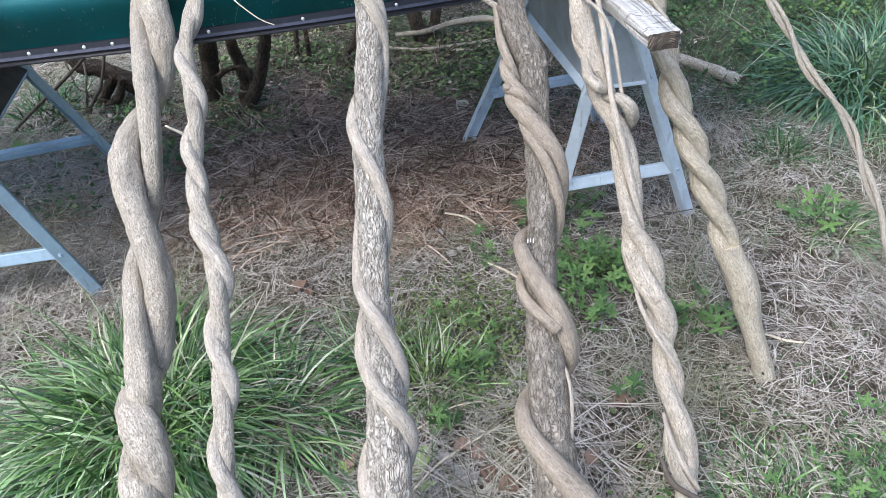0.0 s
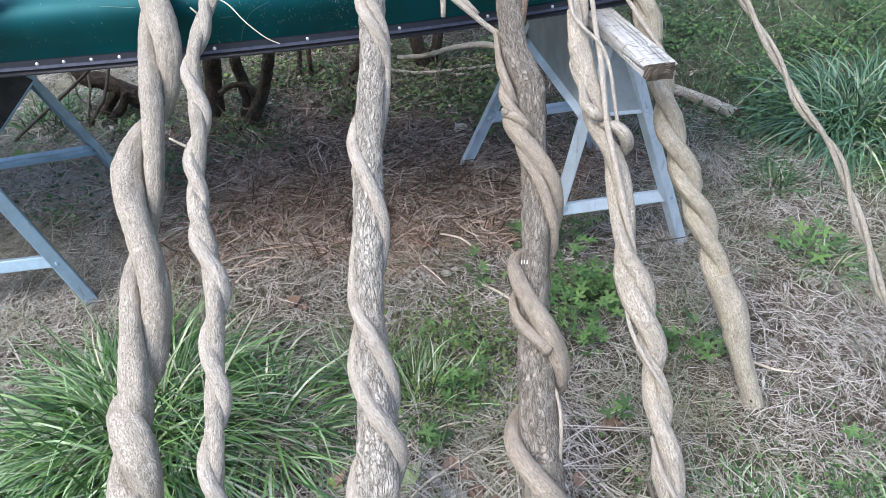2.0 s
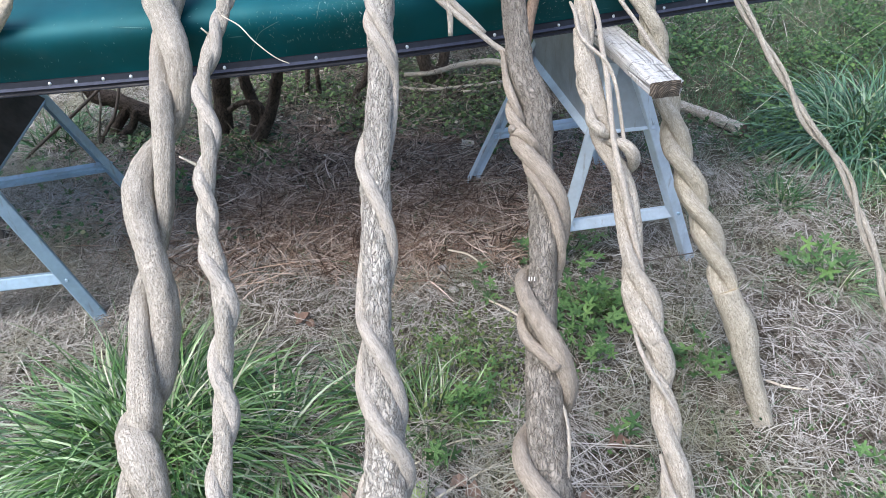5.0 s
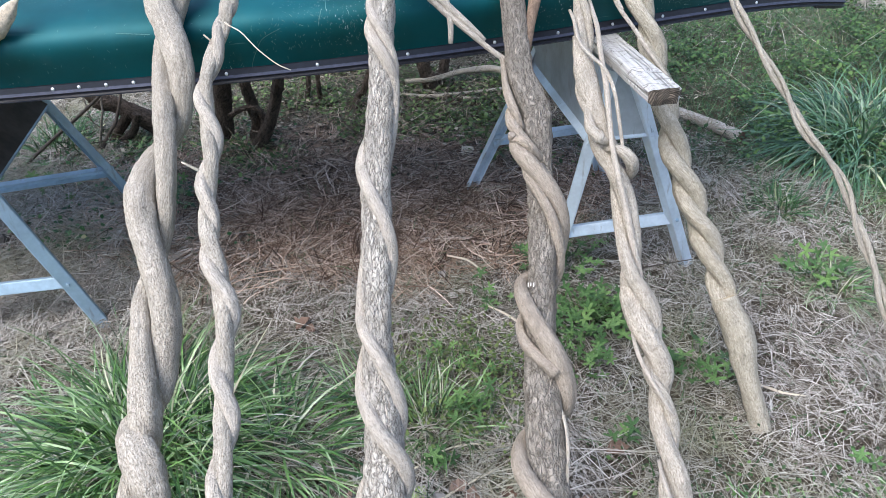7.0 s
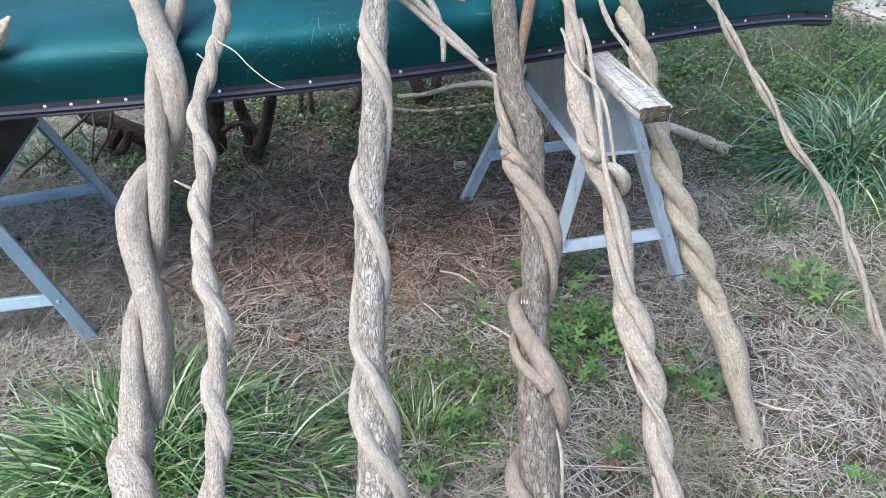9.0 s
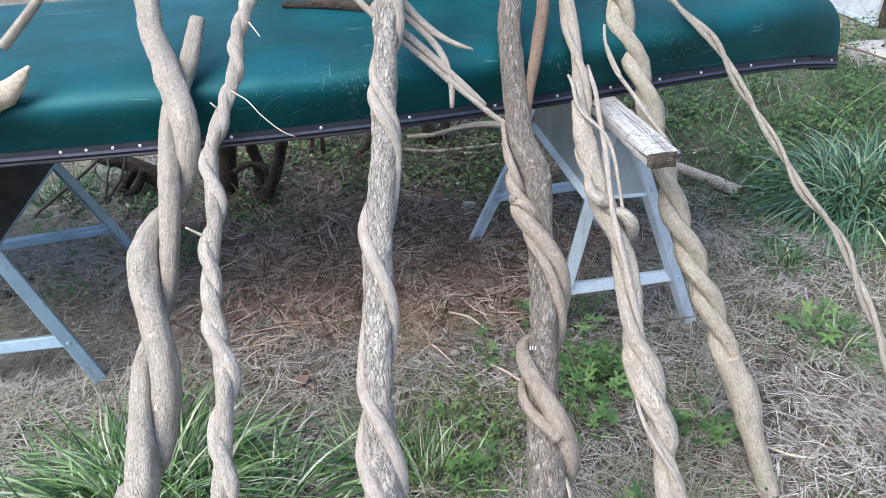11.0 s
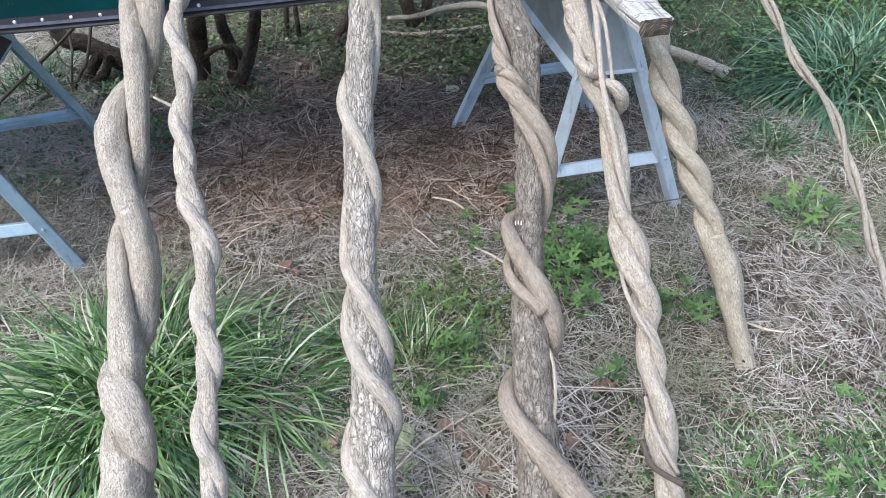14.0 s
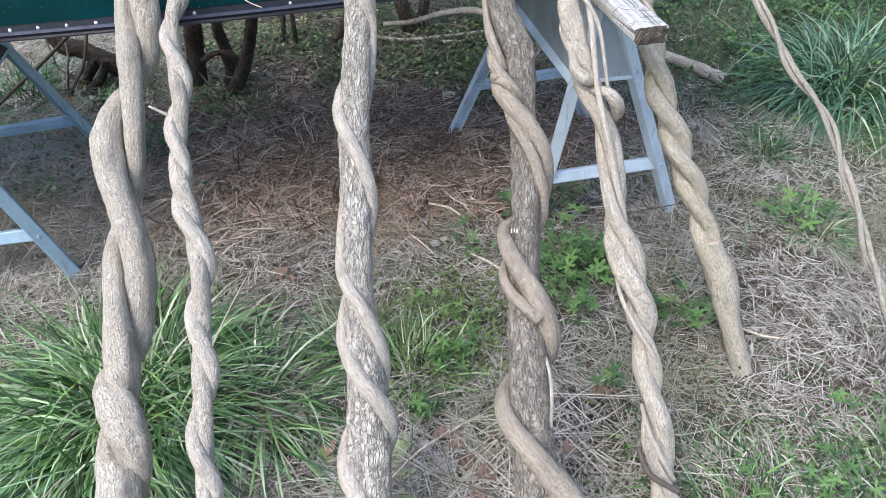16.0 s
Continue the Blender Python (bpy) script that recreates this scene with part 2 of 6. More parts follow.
def soil():
    n = Nodes("soil", 0.95, spec=0.15)
    n.place()
    coarse, fine, mid = n.noise(2.2, 4), n.noise(150, 5, 0.7), n.noise(28, 5, 0.65)
    base = n.ramp(fine, [(0.32, (0.035, 0.028, 0.02)), (0.5, (0.10, 0.084, 0.064)), (0.68, (0.26, 0.23, 0.185))])
    base = n.mix(n.ramp(mid, [(0.4, 0.5), (0.62, 0.0)]), base, (0.08, 0.062, 0.044))
    base = n.mix(n.ramp(coarse, [(0.50, 0.0), (0.70, 0.35)]), base, (0.10, 0.11, 0.045))
    # away from the middle the darker soil is hidden under thatch and patches of green
    reach = n.t.nodes.new("ShaderNodeVectorMath")
    reach.operation = "DISTANCE"
    n.t.links.new(n.at, reach.inputs[0])
    reach.inputs[1].default_value = (0.0, 2.0, 0.0)
    thatch = n.ramp(n.noise(60, 6, 0.8, None, 1.5), [(0.34, (0.08, 0.07, 0.05)), (0.5, (0.22, 0.20, 0.16)), (0.64, (0.40, 0.365, 0.30))])
    thatch = n.mix(n.ramp(n.noise(0.7, 4, 0.6), [(0.48, 0.0), (0.62, 0.6)]), thatch, (0.14, 0.17, 0.065))
    spread = n.math("ADD", n.math("MULTIPLY", reach.outputs["Value"], 0.2), n.math("MULTIPLY", n.noise(1.6, 3), 0.3))
    base = n.mix(n.ramp(spread, [(0.55, 0.0), (0.80, 1.0)]), base, thatch)
    return n.done(base, n.math("ADD", fine, mid), 0.02, 0.9)


CUT, BOARD, END = cut_wood(), weathered_board(), end_grain()
# ZINC_DARK is a darker tint of the same steel
ZINC, ZINC_DARK = galvanised("galvanised_steel", (0.74, 0.85, 0.95)), galvanised("galvanised_steel_darker", (0.42, 0.57, 0.69))
ZINC_PLATE = galvanised("galvanised_sheet", (0.50, 0.58, 0.66))
GREEN, SOIL = canoe_green(), soil()
TRIM = plain("black_vinyl", (0.012, 0.013, 0.019), 0.38, 0, 60, 0.3)
TRIM_LIGHT = plain("worn_vinyl_edge", (0.05, 0.055, 0.085), 0.42, 0, 60, 0.3)
RIVET = plain("aluminium_rivet", (0.72, 0.73, 0.74), 0.35, 0.9, 90, 0.15)
STRAW = blades("dry_grass", [(0.0, (0.07, 0.06, 0.048)), (0.3, (0.30, 0.268, 0.225)), (0.65, (0.49, 0.455, 0.405)), (1.0, (0.65, 0.62, 0.57))], 0.75, 0.15, 0.0, (0.19, 0.20, 0.10))
NEEDLE = blades("pine_needles", [(0.0, (0.045, 0.026, 0.017)), (0.35, (0.205, 0.13, 0.091)), (0.7, (0.50, 0.36, 0.265)), (1.0, (0.85, 0.71, 0.59))], 0.7, 0.25)
GRASS = blades("grass_green", [(0.0, (0.018, 0.055, 0.016)), (0.35, (0.068, 0.158, 0.042)), (0.7, (0.185, 0.335, 0.10)), (0.9, (0.33, 0.455, 0.26)), (1.0, (0.58, 0.55, 0.41))], 0.32, 0.7, 0.15)
GRASS_BLUE = blades("grass_blue_green", [(0.0, (0.022, 0.065, 0.032)), (0.5, (0.07, 0.155, 0.085)), (0.9, (0.15, 0.27, 0.15)), (1.0, (0.40, 0.42, 0.28))], 0.36, 0.55, 0.15)
# brown litter whose dark tones also carry the shade behind the canoe
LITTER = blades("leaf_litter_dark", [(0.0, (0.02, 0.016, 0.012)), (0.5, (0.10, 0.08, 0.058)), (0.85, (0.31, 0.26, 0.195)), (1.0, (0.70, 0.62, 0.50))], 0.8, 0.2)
GRASS_DEEP = blades("grass_deep_green", [(0.0, (0.018, 0.055, 0.02)), (0.5, (0.055, 0.135, 0.05)), (0.9, (0.13, 0.245, 0.11)), (1.0, (0.38, 0.36, 0.22))], 0.5, 0.3, 0.15)
WEED = blades("weed_green", [(0.0, (0.016, 0.042, 0.012)), (0.5, (0.045, 0.10, 0.026)), (1.0, (0.12, 0.205, 0.055))], 0.55, 0.35, 0.15)
MOSS = blades("ground_herb", [(0.0, (0.06, 0.09, 0.025)), (0.5, (0.12, 0.17, 0.05)), (1.0, (0.20, 0.24, 0.085))], 0.6, 0.3)
DEAD_GREY = plain("dead_leaf_grey", (0.30, 0.28, 0.265), 0.75, 0, 50, 0.25)
DEAD = blades("dead_leaf_brown", [(0.0, (0.11, 0.07, 0.052)), (0.5, (0.19, 0.125, 0.094)), (1.0, (0.31, 0.22, 0.17))], 0.75, 0.25)
DEAD_PALE = plain("dead_leaf_pale", (0.58, 0.51, 0.40), 0.75, 0, 50, 0.25)
SCUFF = plain("scuffed_paint", (0.09, 0.19, 0.175), 0.7, 0, 60, 0.4)
STONE = plain("pale_stone", (0.42, 0.40, 0.37), 0.9, 0, 35, 0.35, 0.01)
SLAB = plain("grey_slab", (0.50, 0.53, 0.56), 0.8, 0, 12, 0.2, 0.004)
TENDRIL = plain("dry_tendril", (0.56, 0.50, 0.38), 0.8, 0, 80, 0.2)
CHALK = plain("chalk", (0.62, 0.60, 0.56), 0.9)
DARK_TWIG = plain("dark_twig", (0.085, 0.068, 0.055), 0.8, 0, 120, 0.3)
SAPWOOD = plain("torn_sapwood", (0.56, 0.47, 0.35), 0.85, 0, 120, 0.35, 0.004)


# ---- making things ----
def part(name, data, material, parent=None, label=""):
    """Links a bmesh or a mesh as one object, under a parent if one is given."""
    if isinstance(data, bmesh.types.BMesh):
        me = bpy.data.meshes.new(name)
        data.to_mesh(me)
        data.free()
    else:
        me = data
    if material and not me.materials:
        me.materials.append(material)
    ob = new(name, me)
    if parent:
        ob.parent = parent
    if label:
        tagged(ob, label)
    return ob


def empty(name, at=(0, 0, 0), turn=0.0):
    ob = new(name)
    ob.empty_display_size = 0.1
    ob.matrix_world = pose(*at, 0, 0, turn)
    return ob


def mesh_of(name, verts, faces, smooth=True):
    me = bpy.data.meshes.new(name)
    me.from_pydata([tuple(v) for v in verts], [], [tuple(f) for f in faces])
    me.update()
    if smooth:
        me.polygons.foreach_set("use_smooth", [True] * len(me.polygons))
    return me


def quads(name, verts, faces, smooth=False):
    """A mesh from numpy arrays of vertices and of quads, quickly."""
    me = bpy.data.meshes.new(name)
    me.vertices.add(len(verts))
    me.vertices.foreach_set("co", np.asarray(verts, dtype=np.float32).ravel())
    n = len(faces)
    me.loops.add(n * 4)
    me.polygons.add(n)
    me.loops.foreach_set("vertex_index", np.asarray(faces, dtype=np.int32).ravel())
    me.polygons.foreach_set("loop_start", np.arange(0, n * 4, 4, dtype=np.int32))
    me.polygons.foreach_set("use_smooth", np.full(n, smooth))
    me.update(calc_edges=True)
    return me


def box(bm, lo, hi, bevel=0.0):
    """A box between two corners, with softened edges."""
    made = bmesh.ops.create_cube(bm, size=1)["verts"]
    for v in made:
        v.co = Vector([l + (h - l) * (c + 0.5) for l, h, c in zip(lo, hi, v.co)])
    if bevel:
        edges = list({e for v in made for e in v.link_edges})
        bmesh.ops.bevel(bm, geom=edges, offset=bevel, segments=2, affect="EDGES")
    return bm


def spline(rows, step):
    """Catmull-Rom through rows of numbers, resampled to about a step of the first three."""
    p = np.array(rows, float)
    p = np.vstack([2 * p[0] - p[1], p, 2 * p[-1] - p[-2]])
    out = []
    for i in range(1, len(p) - 2):
        n = max(2, int(np.linalg.norm(p[i + 1][:3] - p[i][:3]) / step))
        for j in range(n):
            t = j / n
            out.append(0.5 * (2 * p[i] + (p[i + 1] - p[i - 1]) * t + (2 * p[i - 1] - 5 * p[i] + 4 * p[i + 1] - p[i + 2]) * t * t
                              + (3 * p[i] - p[i - 1] - 3 * p[i + 1] + p[i + 2]) * t ** 3))
    out.append(p[-2])
    return np.array(out)


def tube(name, path, segs=26, rough=0.05, ridges=5, ridge=0.03, seed=0, cap=True, flat=1.0):
    """A stem swept along rows (x, y, z, r): uneven girth, long ridges, small knobs, closed ends."""
    rng = np.random.default_rng(seed)
    c, r = path[:, :3], path[:, 3]
    n = len(c)
    tan = np.gradient(c, axis=0)
    tan /= np.linalg.norm(tan, axis=1)[:, None]
    side = np.cross(tan[0], (0.3, -1, 0.4))
    side /= np.linalg.norm(side)
    run = np.concatenate([[0], np.cumsum(np.linalg.norm(np.diff(c, axis=0), axis=1))])
    th = np.linspace(0, 2 * np.pi, segs, endpoint=False)
    verts, attr = np.zeros((n * segs, 3)), np.zeros((n * segs, 3))
    ph = rng.uniform(0, 6.28, (ridges, 3))
    off = rng.uniform(0, 50, 3)
    mean = float(np.mean(r))
    for i in range(n):
        side = side - tan[i] * side.dot(tan[i])
        side /= np.linalg.norm(side)
        up = np.cross(tan[i], side)
        s = run[i] / max(mean, 0.004)
        k = np.ones(segs)
        for j in range(ridges):
            k += ridge * np.sin((2 + j) * th + ph[j, 0] + 0.25 * s * (1 if j % 2 else -1) + 0.8 * math.sin(0.35 * s + ph[j, 1])) * (0.6 + 0.4 * math.sin(0.21 * s + ph[j, 2])) / (1 + 0.35 * j)
        ring = c[i] + r[i] * k[:, None] * (np.cos(th)[:, None] * side + flat * np.sin(th)[:, None] * up)
        if rough:
            for q in range(segs):
                v = Vector(ring[q] * 38 + off)
                w = Vector((*(ring[q, :2] * 130), ring[q, 2] * 60)) + Vector(off)
                ring[q] += (ring[q] - c[i]) * (rough * noise.noise(v) + 0.45 * rough * noise.noise(w))
        verts[i * segs:(i + 1) * segs] = ring
        attr[i * segs:(i + 1) * segs] = np.column_stack([np.cos(th) * mean, np.sin(th) * mean, np.full(segs, run[i])]) + off
    q = np.arange(segs)
    base = (np.arange(n - 1) * segs)[:, None]
    f = np.stack([base + q, base + (q + 1) % segs, base + segs + (q + 1) % segs, base + segs + q], axis=2).reshape(-1, 4)
    me = bpy.data.meshes.new(name)
    faces = [tuple(x) for x in f.tolist()]
    vs = verts.tolist()
    at = attr.tolist()
    if cap:
        for first, i in ((0, 0), ((n - 1) * segs, n - 1)):
            vs.append((c[i] + tan[i] * (r[i] * 0.04 * (1 if i else -1))).tolist())
            at.append((attr[first] * 0 + off + np.array((0, 0, run[i]))).tolist())
            k = len(vs) - 1
            for j in range(segs):
                tri = (first + j, first + (j + 1) % segs, k)
                faces.append(tri if i else tri[::-1])
    me.from_pydata(vs, [], faces)
    flags = np.ones(len(faces), bool)
    flags[len(f):] = False
    me.polygons.foreach_set("use_smooth", flags)
    a = me.attributes.new("bark", "FLOAT_VECTOR", "POINT")
    a.data.foreach_set("vector", np.array(at, dtype=np.float32).ravel())
    me["caps"] = len(faces) - len(f)
    me.update()
    return me


def stem(name, path, material, parent=None, label="", end=None, **more):
    """A tube with its cut ends in another material."""
    me = tube(name, path, **more)
    me.materials.append(material)
    if end:
        me.materials.append(end)
        caps = me["caps"]
        for p in me.polygons[len(me.polygons) - caps:]:
            p.material_index = 1
    return part(name, me, None, parent, label)


# ---- ground ----
def lie(x, y):
    """Height of the ground: nearly level, with low hummocks."""
    d = math.hypot(x, y - 1.8)
    calm = 1.0 if d < 6 else 6 / d
    return calm * (0.012 * noise.noise(Vector((x * 1.7, y * 1.7, 3.1))) + 0.006 * noise.noise(Vector((x * 6, y * 6, 8.2)))) + 0.02 * noise.noise(Vector((x * 0.2, y * 0.2, 1))) * min(1, d / 6)


def ground_sheet():
    """One sheet that reaches the horizon, fine in the middle."""
    def ticks(lo, hi, fine, far):
        mid = list(np.arange(lo, hi, fine))
        out, step, x = [], fine * 2, hi
        while x < far:
            out.append(x)
            step *= 1.5
            x += step
        back, step, x = [], fine * 2, lo - fine
        while x > -far:
            back.append(x)
            step *= 1.5
            x -= step
        return back[::-1] + mid + out + [far]
    xs, ys = ticks(-3.2, 3.4, 0.035, 2500), ticks(-0.6, 5.6, 0.035, 2500)
    verts = [(x, y, lie(x, y)) for y in ys for x in xs]
    w = len(xs)
    i, j = np.meshgrid(np.arange(w - 1), np.arange(len(ys) - 1))
    a = (j * w + i).ravel()
    me = quads("ground", np.array(verts), np.column_stack([a, a + 1, a + w + 1, a + w]), True)
    return tagged(part("ground", me, SOIL), "rough lawn soil under dry matted grass", "ground", kind="structure")


ground_sheet()

# ---- the canoe, upside down on two sawhorses ----
CANOE_AT, CANOE_TURN, CANOE_HALF, CANOE_WIDE = (-0.971, 2.046), 5.33, 2.17, 0.422
RIM_Z, KEEL_Z = 0.743, 0.911


def canoe_width(s):
    return CANOE_WIDE * max(0.0, 1 - abs(s / CANOE_HALF) ** 2.68)


def canoe_rim(s):
    """Height of the upturned gunwale: it dips towards the ends."""
    return RIM_Z - 0.094 * max(0.0, (abs(s / CANOE_HALF) - 0.42) / 0.58) ** 3.85


def canoe_point(s, side, u):
    """A point of the hull: u from 0 at the rim to 1 on the keel."""
    w, z0 = canoe_width(s), canoe_rim(s)
    full = max(0.0, 1 - abs(s / CANOE_HALF) ** 6)
    top = KEEL_Z - 0.03 * abs(s / CANOE_HALF) ** 3
    a = u * math.pi / 2
    y = w * max(0.0, math.cos(a)) ** 0.36 + 0.05 * min(1, 4 * w) * math.sin(2 * a) if u < 1 else 0.0
    h = (math.sin(a) ** 0.6) * (1 - 0.06 * (1 - full))
    end = abs(s / CANOE_HALF) ** 14
    return Vector((s - math.copysign(0.17 * end * u ** 1.6, s), side * (y + 0.004), z0 + (top - z0) * h))


def build_canoe():
    canoe = empty("canoe", (*CANOE_AT, 0), CANOE_TURN)
    tagged(canoe, "dark green scuffed canoe lying upside down across two steel sawhorses", "canoe")
    ss = [CANOE_HALF * math.sin(t) for t in np.linspace(-math.pi / 2, math.pi / 2, 120)]
    us = [0.5 - 0.5 * math.cos(math.pi * k / 35) for k in range(36)]
    verts, faces = [], []
    ring = [(1, u) for u in us] + [(-1, u) for u in us[-2::-1]]
    for s in ss:
        for side, u in ring:
            verts.append(canoe_point(s, side, u))
    m = len(ring)
    for i in range(len(ss) - 1):
        for j in range(m - 1):
            faces.append((i * m + j, i * m + j + 1, (i + 1) * m + j + 1, (i + 1) * m + j))
    hull = part("hull", mesh_of("hull", verts, faces), GREEN, canoe)
    thick = hull.modifiers.new("thickness", "SOLIDIFY")
    thick.thickness, thick.offset = 0.006, 0
    # gunwales: a lip with a groove, swept along each side
    shape = [(0.001, -0.010), (0.015, -0.010), (0.018, -0.006), (0.0135, -0.003), (0.0135, 0.000), (0.016, 0.003), (0.013, 0.009), (0.009, 0.020), (0.004, 0.022), (-0.012, 0.020), (-0.014, -0.008)]
    for side in (1, -1):
        gv, gf = [], []
        run = [s for s in ss if abs(s) < CANOE_HALF * 0.999]
        for i, s in enumerate(run):
            p = canoe_point(s, side, 0)
            q = canoe_point(run[min(i + 1, len(run) - 1)], side, 0) - canoe_point(run[max(i - 1, 0)], side, 0)
            out = Vector((q.y, -q.x, 0)).normalized() * (-side)
            if out.y * side < 0:
                out = -out
            for a, b in shape:
                gv.append(p + out * a + Vector((0, 0, b)))
        k = len(shape)
        for i in range(len(run) - 1):
            for j in range(k):
                gf.append((i * k + j, i * k + (j + 1) % k, (i + 1) * k + (j + 1) % k, (i + 1) * k + j))
        rail = part("gunwale", mesh_of("gunwale", gv, gf, False), TRIM, canoe, "black vinyl gunwale with a worn paler edge")
        rail.data.materials.append(TRIM_LIGHT)
        for i, f in enumerate(rail.data.polygons):
            if i % k in (1, 5):
                f.material_index = 1
    # rivets: closer together over the sawhorse, wider elsewhere
    bm = bmesh.new()
    bmesh.ops.create_uvsphere(bm, u_segments=10, v_segments=6, radius=0.0041)
    for v in bm.verts:
        v.co.y *= 0.55
    rivet = bpy.data.meshes.new("rivet")
    bm.to_mesh(rivet)
    bm.free()
    rivet.materials.append(RIVET)
    for s in RIVETS:
        p = canoe_point(s, -1, 0)
        q = canoe_point(s + 0.02, -1, 0) - canoe_point(s - 0.02, -1, 0)
        out = Vector((q.y, -q.x, 0)).normalized()
        ob = new("rivet", rivet)
        ob.parent = canoe
        ob.matrix_basis = Matrix.Translation(p + out * 0.0118 + Vector((0, 0, 0.0125))) @ pose(0, 0, 0, -18, 0, math.degrees(math.atan2(q.y, q.x)))
    # pale scratches, and flecks chipped out of the paint near the rim
    def mark(rows, wide):
        line = spline([(s, u, 0) for s, u in rows], 0.02)
        v, f = [], []
        for i, (s, u, _) in enumerate(line):
            a, b = line[max(0, i - 1)], line[min(len(line) - 1, i + 1)]
            along = canoe_point(b[0], -1, b[1]) - canoe_point(a[0], -1, a[1])
            out = (canoe_point(s + 0.01, -1, u) - canoe_point(s - 0.01, -1, u)).cross(canoe_point(s, -1, min(1, u + 0.01)) - canoe_point(s, -1, max(0, u - 0.01))).normalized()
            out = out if out.y < 0 or out.z > 0.5 else -out
            w = along.cross(out).normalized() * wide * (0.3 if i in (0, len(line) - 1) else 0.5)
            c = canoe_point(s, -1, u) + out * 0.0042
            v += [c - w, c + w]
        return v, [(2 * i, 2 * i + 1, 2 * i + 3, 2 * i + 2) for i in range(len(line) - 1)]
    for rows in SCRATCHES:
        v, f = mark(rows, 0.0011)
        part("scratch", mesh_of("scratch", v, f), SCUFF, canoe, "thin pale scratch")
    rng = np.random.default_rng(91)
    v, f = [], []
    for (s0, s1), (u0, u1), count in (((0.54, 0.82), (0.10, 0.42), 120), ((1.45, 1.62), (0.10, 0.55), 80), ((0.1, 0.5), (0.08, 0.5), 30), ((-0.4, 2.0), (0.04, 0.95), 60)):
        for _ in range(count):
            s, u = rng.uniform(s0, s1), u0 + (u1 - u0) * rng.random() ** 1.3
            a, b = mark([(s, u), (s + rng.normal(0, 0.003), min(0.98, u + rng.uniform(0.006, 0.03)))], rng.uniform(0.0006, 0.0014))
            f += [tuple(k + len(v) for k in q) for q in b]
            v += a
    tagged(part("chips", mesh_of("chips", v, f), SCUFF, canoe, "pale flecks chipped out of the paint"), kind="stuff")
    # end caps
    for end in (1, -1):
        bm = bmesh.new()
        lo, hi = [], []
        for s, grow in ((CANOE_HALF * 0.945, 0.0165), (CANOE_HALF * 0.985, 0.016), (CANOE_HALF * 1.004, 0.004)):
            w = canoe_width(s) + grow
            z = canoe_rim(s)
            lo.append([bm.verts.new((end * s, y, z + b)) for y, b in ((-w, -0.016), (-w, 0.026), (w, 0.026), (w, -0.016))])
        for r0, r1 in zip(lo, lo[1:]):
            for j in range(4):
                bm.faces.new((r0[j], r0[(j + 1) % 4], r1[(j + 1) % 4], r1[j]))
        bm.faces.new(lo[-1])
        bm.faces.new(lo[0][::-1])
        part("end_cap", bm, TRIM, canoe, "black end cap")
    return canoe


RIVETS = [-1.35, -1.15, -0.95, -0.75, -0.55, -0.35, -0.15, 0.097, 0.153, 0.211, 0.270, 0.472, 0.673, 0.878, 1.083, 1.24, 1.382, 1.52, 1.645, 1.81, 1.971, 2.135]
SCRATCHES = [[(0.53, 0.02), (0.55, 0.127), (0.57, 0.233), (0.61, 0.313)], [(0.27, 0.407), (0.34, 0.367)], [(0.7, 0.46), (0.69, 0.3)], [(0.71, 0.593), (0.71, 0.46)], [(0.22, 0.94), (0.27, 0.913)], [(0.08, 0.82), (0.1, 0.807)], [(0.12, 0.82), (0.15, 0.807)], [(0.85, 0.62), (0.87, 0.5)], [(1.34, 0.593), (1.38, 0.553)]]
build_canoe()


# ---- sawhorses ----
# dark brown that stands in for shade on the plates under the canoe
STEEL_SHADED = plain("shaded_steel_plate", (0.085, 0.07, 0.062), 0.7, 0.2, 14, 0.4)


def strip(name, points, width, normal, material, parent, lip=0.0, label="", thick=0.003):
    """A folded steel strip along two points: a flat face with a lip turned back on each edge."""
    a, b = Vector(points[0]), Vector(points[1])
    d = (b - a).normalized()
    n = Vector(normal)
    n = (n - d * n.dot(d)).normalized()
    w = d.cross(n)
    bm = bmesh.new()
    h = width / 2
    prof = [(-h, -lip), (-h, -0.0025), (-h + 0.0025, 0), (h - 0.0025, 0), (h, -0.0025), (h, -lip), (h - thick, -lip), (h - thick, -thick), (-h + thick, -thick), (-h + thick, -lip)]
    ends = [[bm.verts.new(p + w * x + n * y) for x, y in prof] for p in (a, b)]
    k = len(prof)
    for j in range(k):
        bm.faces.new((ends[0][j], ends[0][(j + 1) % k], ends[1][(j + 1) % k], ends[1][j]))
    for ring in (ends[0][::-1], ends[1]):
        for quad in ((0, 1, 8, 9), (1, 2, 7, 8), (2, 3, 7, 8), (3, 4, 6, 7), (4, 5, 6)):
            try:
                bm.faces.new([ring[i] for i in quad])
            except ValueError:
                pass
    bmesh.ops.recalc_face_normals(bm, faces=bm.faces)
    return part(name, bm, material, parent, label)


def plate(name, corners, material, parent, thick=0.003, label=""):
    bm = bmesh.new()
    c = [Vector(p) for p in corners]
    n = (c[1] - c[0]).cross(c[-1] - c[0]).normalized() * thick
    f0 = [bm.verts.new(p) for p in c]
    f1 = [bm.verts.new(p + n) for p in c]
    bm.faces.new(f0[::-1])
    bm.faces.new(f1)
    for i in range(len(c)):
        j = (i + 1) % len(c)
        bm.faces.new((f0[i], f0[j], f1[j], f1[i]))
    bmesh.ops.recalc_face_normals(bm, faces=bm.faces)
    return part(name, bm, material, parent, label)


